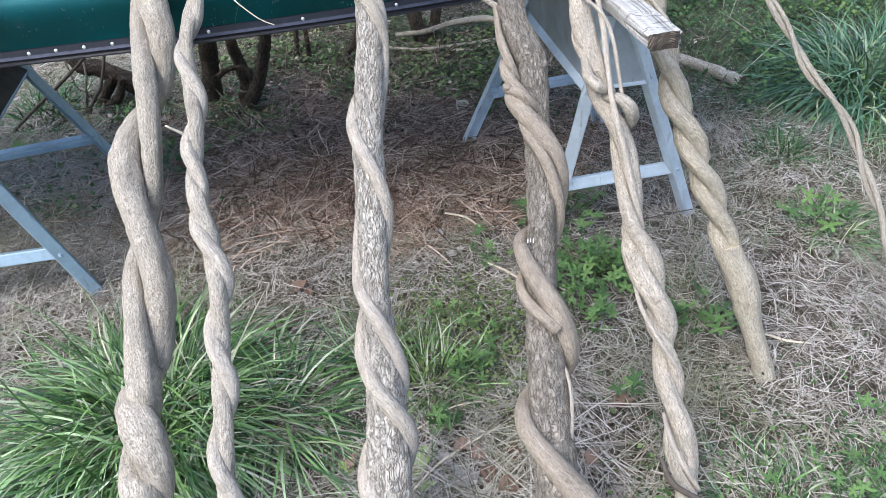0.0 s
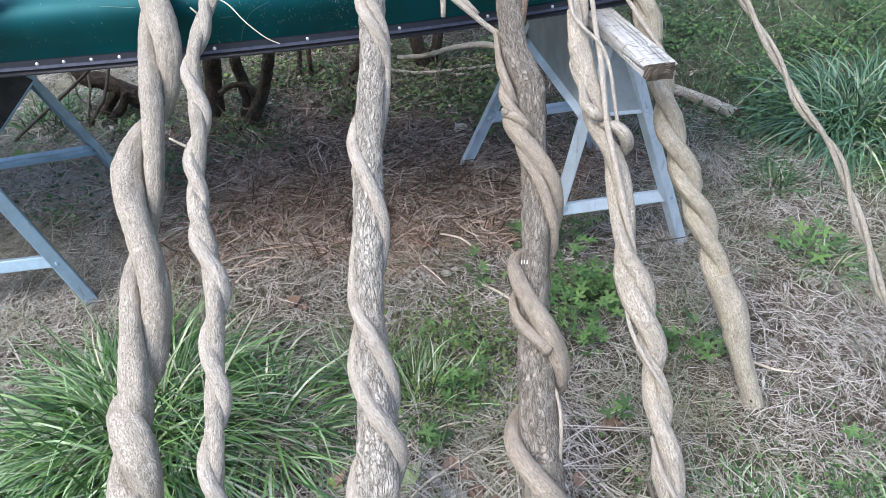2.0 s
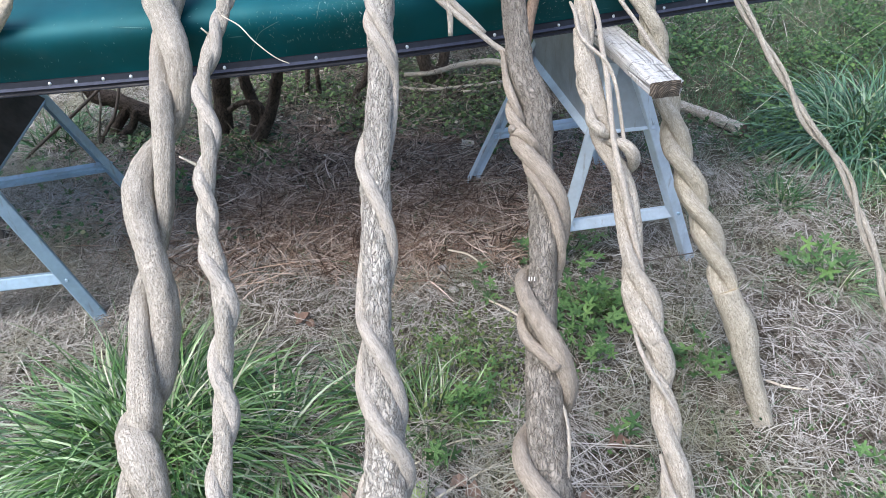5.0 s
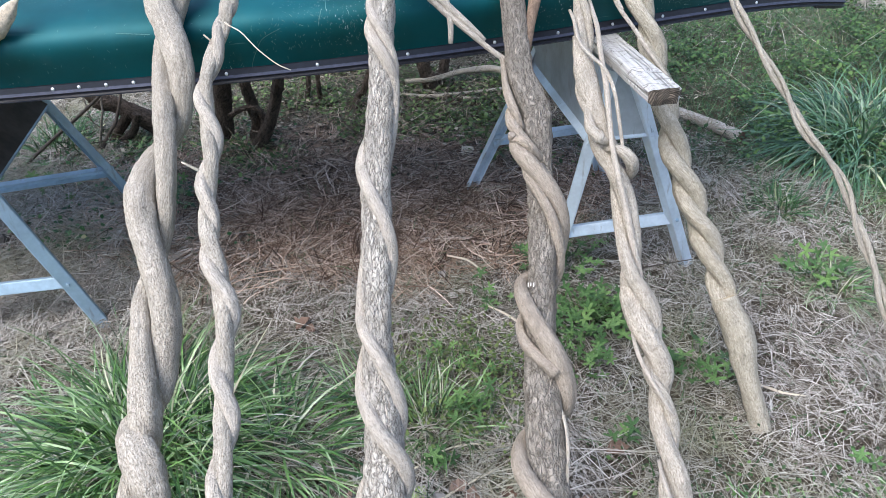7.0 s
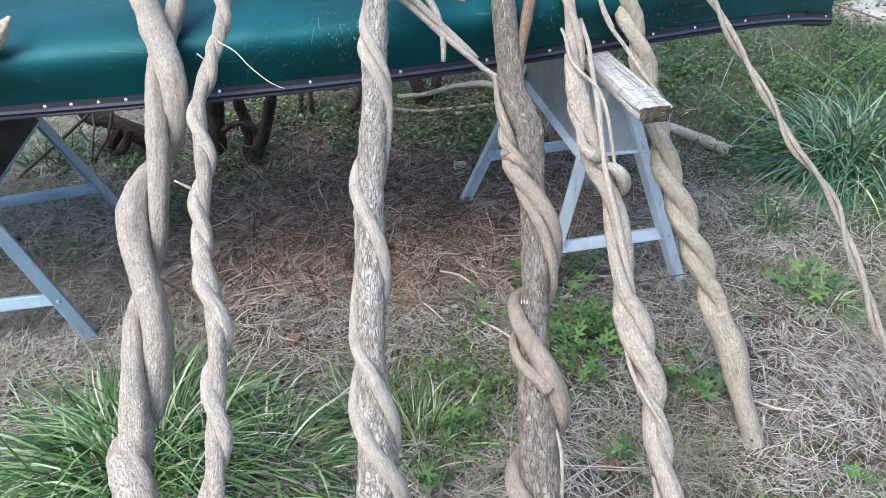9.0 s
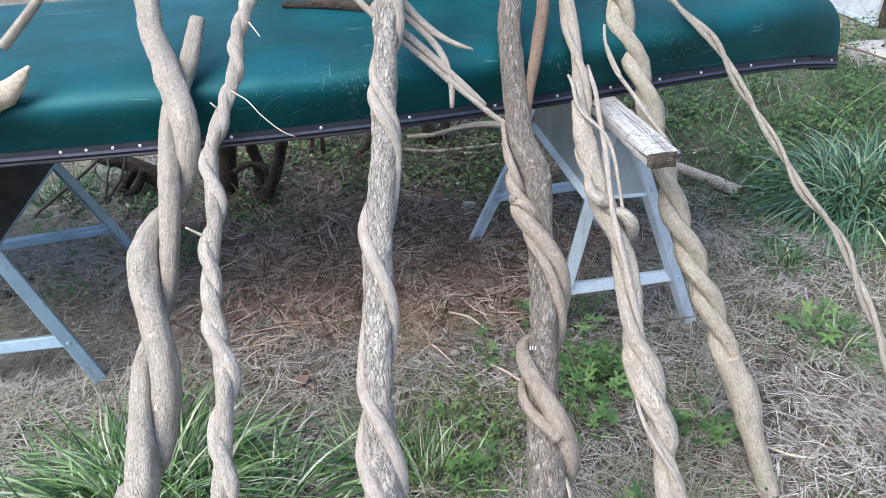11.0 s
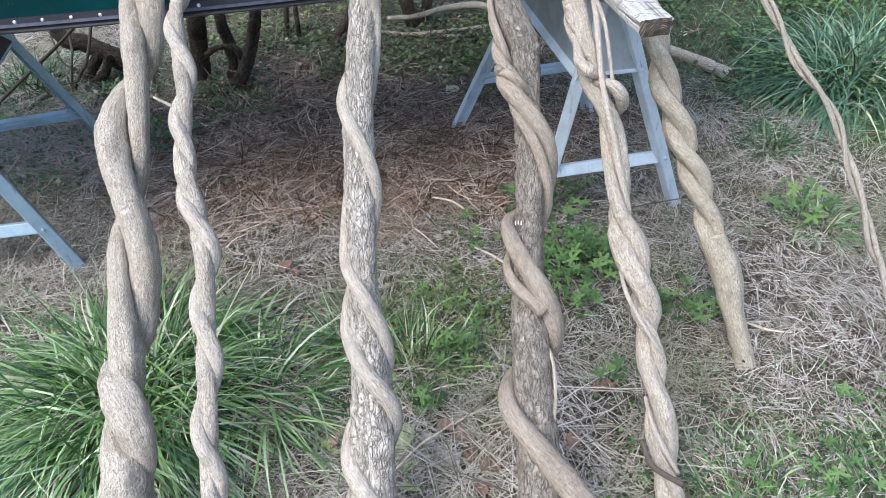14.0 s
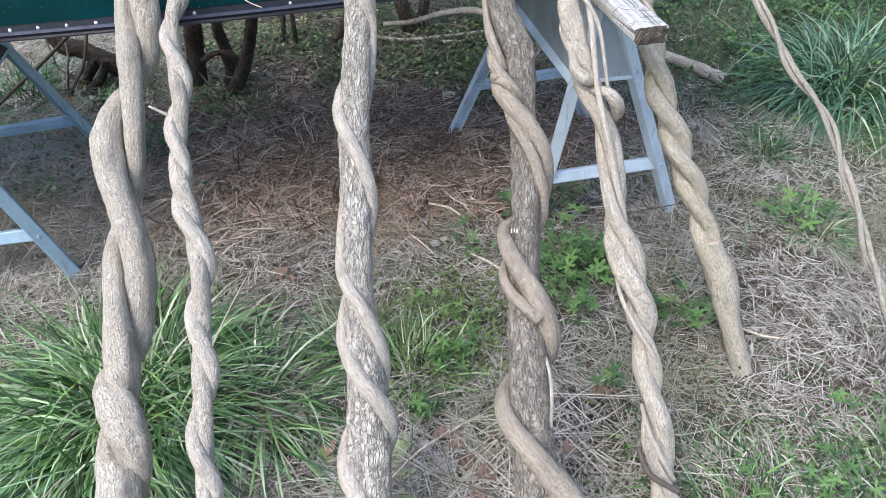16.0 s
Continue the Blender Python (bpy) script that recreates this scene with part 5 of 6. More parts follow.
clump("grass_clump", -0.72, 1.19, 1850, 0.19, 0.43, 0.0050, GRASS, "big tussock of long arching bright green grass", 31, (-0.10, -0.05), 1.0, 0.40)
clump("dry_tuft", -0.62, 1.24, 240, 0.26, 0.36, 0.0034, STRAW, "bleached dry blades mixed into the big tussock", 42, (0.2, -0.1), 0.7, 0.3)
clump("grass_clump", -0.40, 1.20, 200, 0.12, 0.32, 0.0052, GRASS, "arching green grass tussock mixed with dry blades", 32, (0.15, -0.05), 0.8, 0.3)
clump("grass_clump", -0.04, 1.27, 190, 0.08, 0.17, 0.0036, GRASS, "thin upright tuft of green grass", 33, (0.05, 0), 1.3, 0.16)
clump("grass_clump", -0.20, 1.36, 70, 0.06, 0.18, 0.004, GRASS, "thin upright tuft of green grass", 34, (0, 0), 1.3, 0.12)
clump("grass_clump", 1.56, 2.50, 1300, 0.20, 0.44, 0.0066, GRASS_BLUE, "big tussock of long dark green grass on the bank", 35, (-0.1, -0.1), 0.9, 0.36)
clump("grass_clump", 1.66, 2.14, 420, 0.12, 0.26, 0.0042, GRASS, "green grass tussock beside the twined runners", 36, (0, 0), 0.8, 0.2)
clump("grass_clump", 1.13, 2.13, 190, 0.07, 0.12, 0.0034, GRASS_DEEP, "small green tuft in dry grass", 37, (0, 0), 1.0, 0.2)
clump("grass_clump", 1.04, 0.82, 420, 0.24, 0.12, 0.004, GRASS, "short green grass in the dry lawn", 38, (0, 0), 1.0, 0.2)
clump("grass_clump", 0.64, 0.84, 300, 0.2, 0.11, 0.004, GRASS, "short green grass in the dry lawn", 39, (0, 0), 1.0, 0.2)
clump("grass_clump", -1.6, 2.75, 200, 0.12, 0.2, 0.005, GRASS_DEEP, "green tuft beyond the shaded sawhorse", 40, (0, 0), 1.0, 0.2)
clump("grass_clump", 1.12, 1.72, 120, 0.08, 0.12, 0.004, GRASS, "small green tuft in dry grass", 41, (0, 0), 1.0, 0.2)


def palm_leaf():
    """A five-lobed cut leaf, slightly cupped."""
    bm = bmesh.new()
    mid = bm.verts.new((0, 0, 0))
    rim = []
    for lobe in range(5):
        a0 = radians(-125 + lobe * 62.5)
        for da, r, z in ((-22, 0.42, 0.02), (-13, 0.80, 0.06), (-5, 0.88, 0.03), (0, 1.05, 0.0), (6, 0.86, 0.03), (14, 0.78, 0.06), (23, 0.40, 0.02)):
            a = a0 + radians(da)
            rim.append(bm.verts.new((math.cos(a) * r, math.sin(a) * r, z + 0.10 * r * r)))
    for i in range(len(rim) - 1):
        bm.faces.new((mid, rim[i], rim[i + 1]))
    me = bpy.data.meshes.new("leaf")
    bm.to_mesh(me)
    bm.free()
    me.materials.append(LEAF)
    return me


def leaf_green():
    n = Nodes("cut_leaf_green", 0.5, spec=0.4)
    n.place((1, 1, 1))
    base = n.ramp(n.thing(), [(0.0, (0.035, 0.09, 0.028)), (0.5, (0.09, 0.19, 0.056)), (1.0, (0.175, 0.295, 0.09))])
    base = n.mix(n.ramp(n.noise(3.5, 4), [(0.35, 0.0), (0.7, 0.4)]), base, (0.07, 0.13, 0.03))
    return n.done(base, n.noise(9), 0.05, 0.4)


LEAF = leaf_green()
LEAF_MESH = palm_leaf()


def leafy_plant(x, y, count, spread, size, seed, label):
    rng = np.random.default_rng(seed)
    thing = empty("leafy_plant", (x, y, lie(x, y)))
    tagged(thing, label, "plant", "leafy plants in the dry grass")
    bm = bmesh.new()
    for i in range(count):
        a, r = rng.uniform(0, 6.28), spread * math.sqrt(rng.random())
        px, py = r * math.cos(a), r * math.sin(a) * 0.8
        h = rng.uniform(0.025, 0.085)
        s = size * rng.uniform(0.55, 1.05)
        ob = new("leaf", LEAF_MESH)
        ob.parent = thing
        ob.matrix_basis = pose(px, py, h, rng.normal(4, 22), rng.normal(0, 22), rng.uniform(0, 360)) @ Matrix.Diagonal((s, s, s, 1))
        a0, a1 = Vector((px * 0.4, py * 0.4, 0)), Vector((px, py, h))
        side = Vector((0.0011, 0.0, 0))
        v = [bm.verts.new(q) for q in (a0 - side, a0 + side, a1 + side * 0.7, a1 - side * 0.7)]
        bm.faces.new(v)
    tagged(part("stalk", bm, WEED, thing), kind="stuff")
    return thing


for x, y, c, sp, sz, label in (
        (0.40, 1.60, 95, 0.13, 0.028, "patch of fresh green cut-leaved weeds beside the poles"),
        (0.35, 1.86, 54, 0.14, 0.025, "green cut-leaved weeds in shade under the sawhorse"),
        (0.34, 1.44, 34, 0.09, 0.024, "fresh green cut-leaved weeds beside the grey pole"),
        (-0.92, 2.30, 20, 0.13, 0.026, "low green weeds on the edge of the needle bed"),
        (0.52, 1.52, 8, 0.06, 0.032, "small green cut-leaved weed"),
        (0.63, 1.40, 24, 0.09, 0.030, "green cut-leaved weed by the sawn stick"),
        (1.06, 1.76, 24, 0.10, 0.032, "green cut-leaved weed in dry grass"),
        (0.04, 1.28, 15, 0.06, 0.022, "fresh yellow-green weeds beside a grass tuft"),
        (0.09, 1.43, 10, 0.07, 0.020, "low fresh green weeds between the poles"),
        (0.01, 1.43, 12, 0.08, 0.018, "low fresh green weeds between the poles"),
        (0.90, 0.90, 24, 0.15, 0.022, "scattered green cut-leaved weeds in the lawn"),
        (0.13, 1.70, 9, 0.07, 0.026, "small green cut-leaved weed"),
        (0.08, 1.28, 12, 0.08, 0.026, "small green weed beside a grass tuft"),
        (-0.03, 1.16, 8, 0.06, 0.026, "small green weed beside a grass tuft"),
        (0.40, 1.18, 5, 0.03, 0.030, "single yellow-green young weed"),
        (1.20, 0.88, 22, 0.15, 0.022, "green weeds at the edge of the lawn"),
        (0.70, 0.84, 20, 0.15, 0.020, "small green weeds scattered in the lawn"),
        (1.03, 0.80, 26, 0.16, 0.021, "small green weeds scattered in the lawn"),
        (0.56, 0.80, 14, 0.10, 0.018, "small green weeds scattered in the lawn"),
        (1.02, 1.10, 9, 0.14, 0.024, "small green weeds scattered in the lawn"),
        (1.22, 1.30, 8, 0.12, 0.024, "small green weeds scattered in the lawn"),
        (-1.45, 2.42, 18, 0.16, 0.026, "low green weeds by the shaded sawhorse"),
        (-1.20, 2.62, 14, 0.14, 0.024, "low green weeds by the shrub stems"),
        (1.30, 2.75, 14, 0.12, 0.035, "leafy weed inside the bank's grass")):
    leafy_plant(x, y, c, sp, sz, int(1000 * x + 77 * y) + 4000, label)


def dead_leaf(x, y, size, seed, material, label, turn=0.0, z=0.022):
    """A curled dry leaf with a midrib fold."""
    rng = np.random.default_rng(seed)
    bm = bmesh.new()
    rows = []
    for i in range(7):
        t = i / 6
        w = 0.34 * math.sin(math.pi * min(1, t * 0.96 + 0.02)) ** 0.8 * (1 + 0.25 * rng.normal())
        rows.append([bm.verts.new((t - 0.5, k * w, 0.34 * abs(k) * w * 3 * (0.3 + 0.7 * rng.random()) + 0.3 * (t - 0.5) ** 2 + 0.05 * rng.normal())) for k in (-1, -0.5, 0, 0.5, 1)])
    for r0, r1 in zip(rows, rows[1:]):
        for k in range(4):
            bm.faces.new((r0[k], r0[k + 1], r1[k + 1], r1[k]))
    ob = part("dead_leaf", bm, material)
    ob.matrix_world = pose(x, y, lie(x, y) + z, rng.normal(0, 12), rng.normal(0, 12), turn) @ Matrix.Scale(size, 4)
    thick = ob.modifiers.new("thickness", "SOLIDIFY")
    thick.thickness = 0.02
    return tagged(ob, label, "dead leaf", "dead leaves on the lawn")


for i, (x, y, s, mat, turn) in enumerate([
        (0.09, 2.55, 0.065, DEAD_PALE, 50), (-0.01, 1.82, 0.035, DEAD_GREY, 110), (-0.405, 1.62, 0.05, DEAD, 30), (-0.38, 1.60, 0.035, DEAD, 120),
        (0.07, 1.01, 0.045, DEAD, 80), (0.035, 1.00, 0.045, DEAD_GREY, 30), (0.00, 1.02, 0.04, DEAD_GREY, 100), (0.386, 1.167, 0.055, DEAD, 10),
        (-0.22, 1.06, 0.045, DEAD, 70), (0.11, 0.98, 0.05, DEAD, 20), (0.02, 1.08, 0.045, DEAD, 200), (0.13, 1.06, 0.04, DEAD, 260), (-0.02, 1.05, 0.04, DEAD_GREY, 310), (0.09, 0.93, 0.04, DEAD, 100), (0.56, 1.62, 0.075, DEAD, 160), (0.29, 1.03, 0.042, DEAD, 40), (0.05, 1.06, 0.042, DEAD, 140)]):
    dead_leaf(x, y, s, 60 + i, mat, "pale dry leaf lying on dead grass" if mat is DEAD_PALE else "curled grey dead leaf on dead grass" if mat is DEAD_GREY else "curled red-brown dead leaf on dead grass", turn)


def dock_leaf(x, y, size, turn, seed):
    bm = bmesh.new()
    rows = []
    for i in range(8):
        t = i / 7
        w = 0.2 * math.sin(math.pi * min(1, 0.08 + t * 0.92)) ** 0.7
        rows.append([bm.verts.new((t, k * w, 0.55 * t - 0.35 * t * t + 0.25 * w * abs(k))) for k in (-1, -0.5, 0, 0.5, 1)])
    for r0, r1 in zip(rows, rows[1:]):
        for k in range(4):
            bm.faces.new((r0[k], r0[k + 1], r1[k + 1], r1[k]))
    ob = part("broad_leaf", bm, BROAD)
    ob.matrix_world = pose(x, y, lie(x, y), 0, 0, turn) @ Matrix.Scale(size, 4)
    return tagged(ob, "broad yellow-green dock leaf growing beside a pole", "leaf", "broad leaves at the pole's foot")


BROAD = plain("broad_leaf_green", (0.30, 0.44, 0.11), 0.5, 0, 8, 0.25)
for x, y, s, turn in ((-0.089, 1.020, 0.085, 66), (-0.087, 0.993, 0.05, 15), (-0.083, 0.960, 0.05, -20), (-0.219, 1.047, 0.045, 150)):
    dock_leaf(x, y, s, turn, 1)


# ---- loose twigs, the log, stones ----
def rod_at(name, pts, material, label, category, seed, end=None, segs=12, rough=0.08, step=0.012, group="", ridge=0.03):
    path = spline(np.array(pts, float), step)
    o = Vector(path[-1, :3])
    path[:, :3] -= np.array(o)
    ob = stem(name, path, material, None, "", end=end, seed=seed, segs=segs, rough=rough, ridge=ridge)
    ob.location = o
    return tagged(ob, label, category, group)


rod_at("log", [(0.86, 2.93, 0.022, 0.018), (0.985, 2.79, 0.026, 0.021), (1.07, 2.68, 0.028, 0.023), (1.145, 2.565, 0.03, 0.025)], BARK_BIRCH, "short mottled branch log with a red-brown end on the lawn", "log", 81, DEAD, 18, 0.1)


DEAD_TWIG = blades("dead_twig", [(0.0, (0.05, 0.04, 0.032)), (0.6, (0.13, 0.105, 0.08)), (1.0, (0.36, 0.31, 0.25))], 0.8, 0.2)


# ---- cut branches lying on the hull ----
def branch_thing(name, k, rows, material, label, seed, end=None, **more):
    path = on_lean(k, rows, False, 0, 0.01)
    o = Vector(path[-1, :3])
    path[:, :3] -= np.array(o)
    ob = stem(name, path, material, None, "", end=end, seed=seed, **more)
    ob.location = o
    return ob


LEAN[8], LEAN[9] = (1.305, 0.42), (1.225, 0.42)
tagged(branch_thing("cut_branch", 8, [(-0.076, 1.043, 0.0085, 0), (-0.057, 1.02, 0.0091, 0), (-0.026, 0.984, 0.0091, 0), (0.017, 0.95, 0.0075, 0), (0.057, 0.929, 0.0066, 0), (0.092, 0.92, 0.0026, 0)], VINE_SMOOTH, "", 200, CUT, segs=14, rough=0.08), "pale bare branch with a pointed end across the canoe", "branch", "bare branches lying on the canoe")
tagged(branch_thing("cut_branch", 8, [(-0.083, 1.013, 0.0075, 0), (-0.059, 0.994, 0.008, 0), (-0.017, 0.961, 0.0075, 0), (0.021, 0.923, 0.0076, 0), (0.037, 0.886, 0.0066, 0), (0.044, 0.84, 0.0067, 0), (0.041, 0.808, 0.0052, 0)], VINE_SMOOTH, "", 201, CUT, segs=14, rough=0.08), "crooked bare branch bending down over the hull", "branch", "bare branches lying on the canoe")
tagged(branch_thing("cut_branch", 8, [(-0.12, 1.015, 0.0091, 0), (-0.092, 0.989, 0.0091, 0), (-0.062, 0.963, 0.0091, 0), (-0.014, 0.925, 0.0086, 0), (0.039, 0.878, 0.0076, 0), (0.084, 0.839, 0.0067, 0), (0.115, 0.811, 0.0046, 0)], VINE_SMOOTH, "", 202, CUT, segs=14, rough=0.08), "straight bare branch across the canoe", "branch", "bare branches lying on the canoe")
tagged(branch_thing("cut_branch", 8, [(-0.159, 1.033, 0.0075, 0), (-0.121, 0.997, 0.0075, 0), (-0.063, 0.944, 0.0066, 0), (-0.02, 0.912, 0.0066, 0), (0.024, 0.873, 0.0072, 0), (0.073, 0.835, 0.0072, 0), (0.113, 0.803, 0.0061, 0), (0.138, 0.783, 0.0062, 0), (0.161, 0.77, 0.0062, 0)], VINE_SMOOTH, "", 203, CUT, segs=14, rough=0.08), "long thin bare branch reaching the grey pole", "branch", "bare branches lying on the canoe")
tagged(branch_thing("cut_branch", 9, [(-0.778, 1.084, 0.0092, 0), (-0.818, 1.046, 0.0098, 0), (-0.857, 1.01, 0.0105, 0), (-0.883, 0.988, 0.0105, 0)], VINE, "", 206, CUT, segs=16, rough=0.08), "short grey branch lying across the canoe", "branch", "bare branches lying on the canoe")
tagged(branch_thing("broken_branch", 9, [(-0.832, 0.951, 0.0035, 0), (-0.846, 0.936, 0.0106, 0), (-0.87, 0.918, 0.0189, 0), (-0.904, 0.896, 0.0261, 0), (-0.985, 0.853, 0.0239, 0)], SAPWOOD, "", 207, CUT, segs=18, rough=0.22, ridge=0.10), "broken branch with pale torn wood beside the canoe", "branch", "bare branches lying on the canoe")
rod_at("cut_branch", [(-0.407, 2.149, 0.920, 0.009), (-0.280, 2.119, 0.922, 0.013), (-0.154, 2.067, 0.922, 0.015)], BARK_DARK, "dark bare branch lying along the canoe's bottom", "branch", 208, CUT, 14, 0.08, group="bare branches lying on the canoe")

# ---- shrub stems behind the canoe ----
shrub = empty("shrub", (-0.91, 2.75, 0))
tagged(shrub, "dark crooked shrub stems in the shade behind the canoe", "shrub")
def shrub_stem(rows, grow, seed):
    """One crooked stem of the shrub, grown on upwards behind the canoe."""
    p = np.array(rows, float)
    if grow:
        d = p[0, :3] - p[1, :3]
        d = d / np.linalg.norm(d) * 0.5 + np.array((0, 0.25, 0.6))
        p = np.vstack([np.r_[p[0, :3] + d * grow, p[0, 3] * 0.8], p])
    p = spline(p, 0.02)
    p[:, :3] -= np.array((-0.91, 2.75, 0))
    stem("stem", p, BARK_DARK, shrub, seed=seed, segs=16, rough=0.14, ridge=0.06)


shrub_stem([(-1.43, 2.82, 0.224, 0.0326), (-1.353, 2.82, 0.169, 0.0352), (-1.273, 2.82, 0.118, 0.0379), (-1.204, 2.82, 0.066, 0.0407), (-1.115, 2.82, -0.012, 0.0437)], 0.5, 300)
shrub_stem([(-1.283, 2.8, 0.139, 0.0211), (-1.349, 2.8, 0.065, 0.0214), (-1.41, 2.8, -0, 0.0217), (-1.457, 2.8, -0.048, 0.0219)], 0, 301)
shrub_stem([(-1.238, 2.76, 0.147, 0.0162), (-1.277, 2.76, 0.07, 0.0165), (-1.349, 2.76, 0.014, 0.019)], 0, 302)
shrub_stem([(-0.859, 2.75, 0.284, 0.0336), (-0.868, 2.75, 0.225, 0.034), (-0.883, 2.75, 0.135, 0.0346), (-0.901, 2.75, 0.044, 0.04), (-0.91, 2.75, -0.018, 0.0476)], 0.6, 303)
shrub_stem([(-0.61, 2.66, 0.325, 0.0216), (-0.625, 2.66, 0.273, 0.0218), (-0.651, 2.66, 0.195, 0.0222), (-0.693, 2.66, 0.109, 0.0248), (-0.78, 2.66, -0.018, 0.0278)], 0.5, 304)
shrub_stem([(-0.76, 2.72, 0.293, 0.0222), (-0.757, 2.72, 0.234, 0.0224), (-0.749, 2.72, 0.156, 0.025), (-0.746, 2.72, 0.092, 0.0254), (-0.782, 2.72, 0.014, 0.0258)], 0.5, 305)
shrub_stem([(-0.843, 2.7, 0.146, 0.0113), (-0.791, 2.7, 0.176, 0.0113), (-0.738, 2.7, 0.179, 0.0135), (-0.714, 2.7, 0.14, 0.0136), (-0.721, 2.7, 0.075, 0.0138)], 0, 306)
shrub = saplings = empty("shrub", (-0.3, 3.15, 0))
tagged(shrub, "thin dark saplings and stumps in the shade", "shrub")
for i, (rows, grow) in enumerate((([(-0.595, 3.1, 0.126, 0.0102), (-0.608, 3.1, 0.057, 0.0103), (-0.626, 3.1, -0.029, 0.0131)], 0.5), ([(-0.544, 3.05, 0.146, 0.01), (-0.546, 3.05, 0.063, 0.0102), (-0.552, 3.05, -0.036, 0.0129)], 0.5), ([(-0.084, 3.15, 0.148, 0.0307), (-0.067, 3.15, 0.086, 0.0337), (-0.05, 3.15, 0.017, 0.0367)], 0.4), ([(0.013, 3.2, 0.136, 0.0234), (-0.011, 3.2, 0.061, 0.0263), (-0.031, 3.2, -0.007, 0.032)], 0.4), ([(-0.322, 3, 0.144, 0.0148), (-0.366, 3, 0.079, 0.015), (-0.407, 3, -0.017, 0.0178)], 0.5))):
    p = np.array(rows, float)
    d = p[0, :3] - p[1, :3]
    d = d / np.linalg.norm(d) * 0.6 + np.array((0, 0.2, 0.5))
    p = np.vstack([np.r_[p[0, :3] + d * grow, p[0, 3] * 0.8], p, np.r_[p[-1, :3] + (p[-1, :3] - p[-2, :3]) * 0.4 + (0, 0, -0.03), p[-1, 3] * 1.15]])
    p = spline(p, 0.02)
    p[:, :3] -= np.array((-0.3, 3.15, 0))
    stem("stem", p, BARK_DARK, shrub, seed=320 + i, segs=12, rough=0.14, ridge=0.06)

shrub = empty("shrub", (-1.40, 2.72, 0))
tagged(shrub, "thin bare brown suckers beside the crooked shrub", "shrub")
for i, rows in enumerate(([(-1.40, 2.95, 0.62, 0.005), (-1.363, 2.76, 0.217, 0.007), (-1.367, 2.72, 0.148, 0.008), (-1.407, 2.72, 0.045, 0.010), (-1.42, 2.72, -0.02, 0.011)],
                          [(-1.18, 2.9, 0.55, 0.006), (-1.302, 2.75, 0.171, 0.010), (-1.349, 2.72, 0.095, 0.012), (-1.409, 2.72, 0.018, 0.014), (-1.43, 2.72, -0.02, 0.015)],
                          [(-1.50, 2.9, 0.5, 0.005), (-1.419, 2.74, 0.202, 0.006), (-1.405, 2.72, 0.137, 0.006), (-1.36, 2.72, 0.096, 0.005), (-1.309, 2.72, 0.072, 0.004)],
                          [(-1.62, 2.85, 0.45, 0.004), (-1.56, 2.75, 0.2, 0.005), (-1.50, 2.72, 0.06, 0.006), (-1.46, 2.72, -0.02, 0.007)])):
    p = spline(rows, 0.02)
    p[:, 3] *= 0.6
    p[:, :3] -= np.array((-1.40, 2.72, 0))
    stem("stem", p, DARK_TWIG if i % 2 else BARK_GREY, shrub, seed=340 + i, segs=10, rough=0.1)
# the shrub's crown, over the stems and behind the canoe, which shades the ground there
rng = np.random.default_rng(71)
n = 7000
d = rng.normal(0, 1, (n, 3))
d /= np.linalg.norm(d, axis=1)[:, None]
c = d * (rng.random(n) ** 0.45)[:, None] * np.array((0.80, 0.50, 0.42))
c *= (1 + 0.25 * np.sin(5 * d[:, :1] + 2) * np.cos(6 * d[:, 1:2]))
s = rng.uniform(0.03, 0.06, n)
t1, t2 = rng.normal(0, 1, (n, 3)), rng.normal(0, 1, (n, 3))
t1 /= np.linalg.norm(t1, axis=1)[:, None]
t2 = np.cross(t1, t2)
t2 /= np.linalg.norm(t2, axis=1)[:, None]
v = np.stack([c, c + (t1 * 0.5 + t2 * 0.3) * s[:, None], c + t1 * s[:, None], c + (t1 * 0.5 - t2 * 0.3) * s[:, None]], axis=1).reshape(-1, 3)
crown = part("crown", quads("crown", v + np.array((0.28, -0.05, 1.22)), np.arange(n * 4).reshape(n, 4)), GRASS_DEEP, saplings, "dense green leaves")
tagged(crown, kind="stuff")
# fallen twigs tangled on the shaded ground
n = 800
at = scatter(n, (-1.5, 2.5), (1.1, 4.0), lambda x, y: 0.25 + shade(x, y), rng)
at[:, 2] += rng.uniform(0.005, 0.12, n)
me = strands("dead_twigs", at, flat_heads(n, rng, 0.35), rng.uniform(0.08, 0.36, n), rng.uniform(0.0016, 0.0045, n), rng.uniform(0, 0.06, n), 72, 6, curl=0.13)
tagged(part("dead_twigs", me, DEAD_TWIG), "tangle of grey and brown dead twigs behind the canoe", "dead twigs", kind="stuff")

def twig(rows, material, label, seed):
    return rod_at("twig", rows, material, label, "twig", seed, None, 8, 0.06, 0.02, "twigs on the ground")


twig([(-0.17, 3.107, 0.08, 0.0103), (-0.042, 3.123, 0.08, 0.0116), (0.089, 3.191, 0.08, 0.0131), (0.221, 3.208, 0.08, 0.0158), (0.307, 3.148, 0.08, 0.0155)], VINE, "pale fallen branch in the shade", 400)
twig([(-0.224, 3.084, 0.04, 0.0064), (-0.069, 3.033, 0.04, 0.0076), (0.109, 3.05, 0.04, 0.0076), (0.263, 3.075, 0.04, 0.0077)], VINE, "thin fallen branch in the shade", 401)
twig([(-0.11, 3.135, 0.03, 0.0052), (0.032, 3.044, 0.03, 0.0063), (0.158, 3.008, 0.03, 0.0063)], VINE, "thin fallen branch in the shade", 402)
twig([(0.769, 1.351, 0.02, 0.003), (0.794, 1.334, 0.02, 0.0033), (0.821, 1.318, 0.02, 0.003), (0.87, 1.307, 0.02, 0.002)], TENDRIL, "pale dry twig on dead grass", 403)
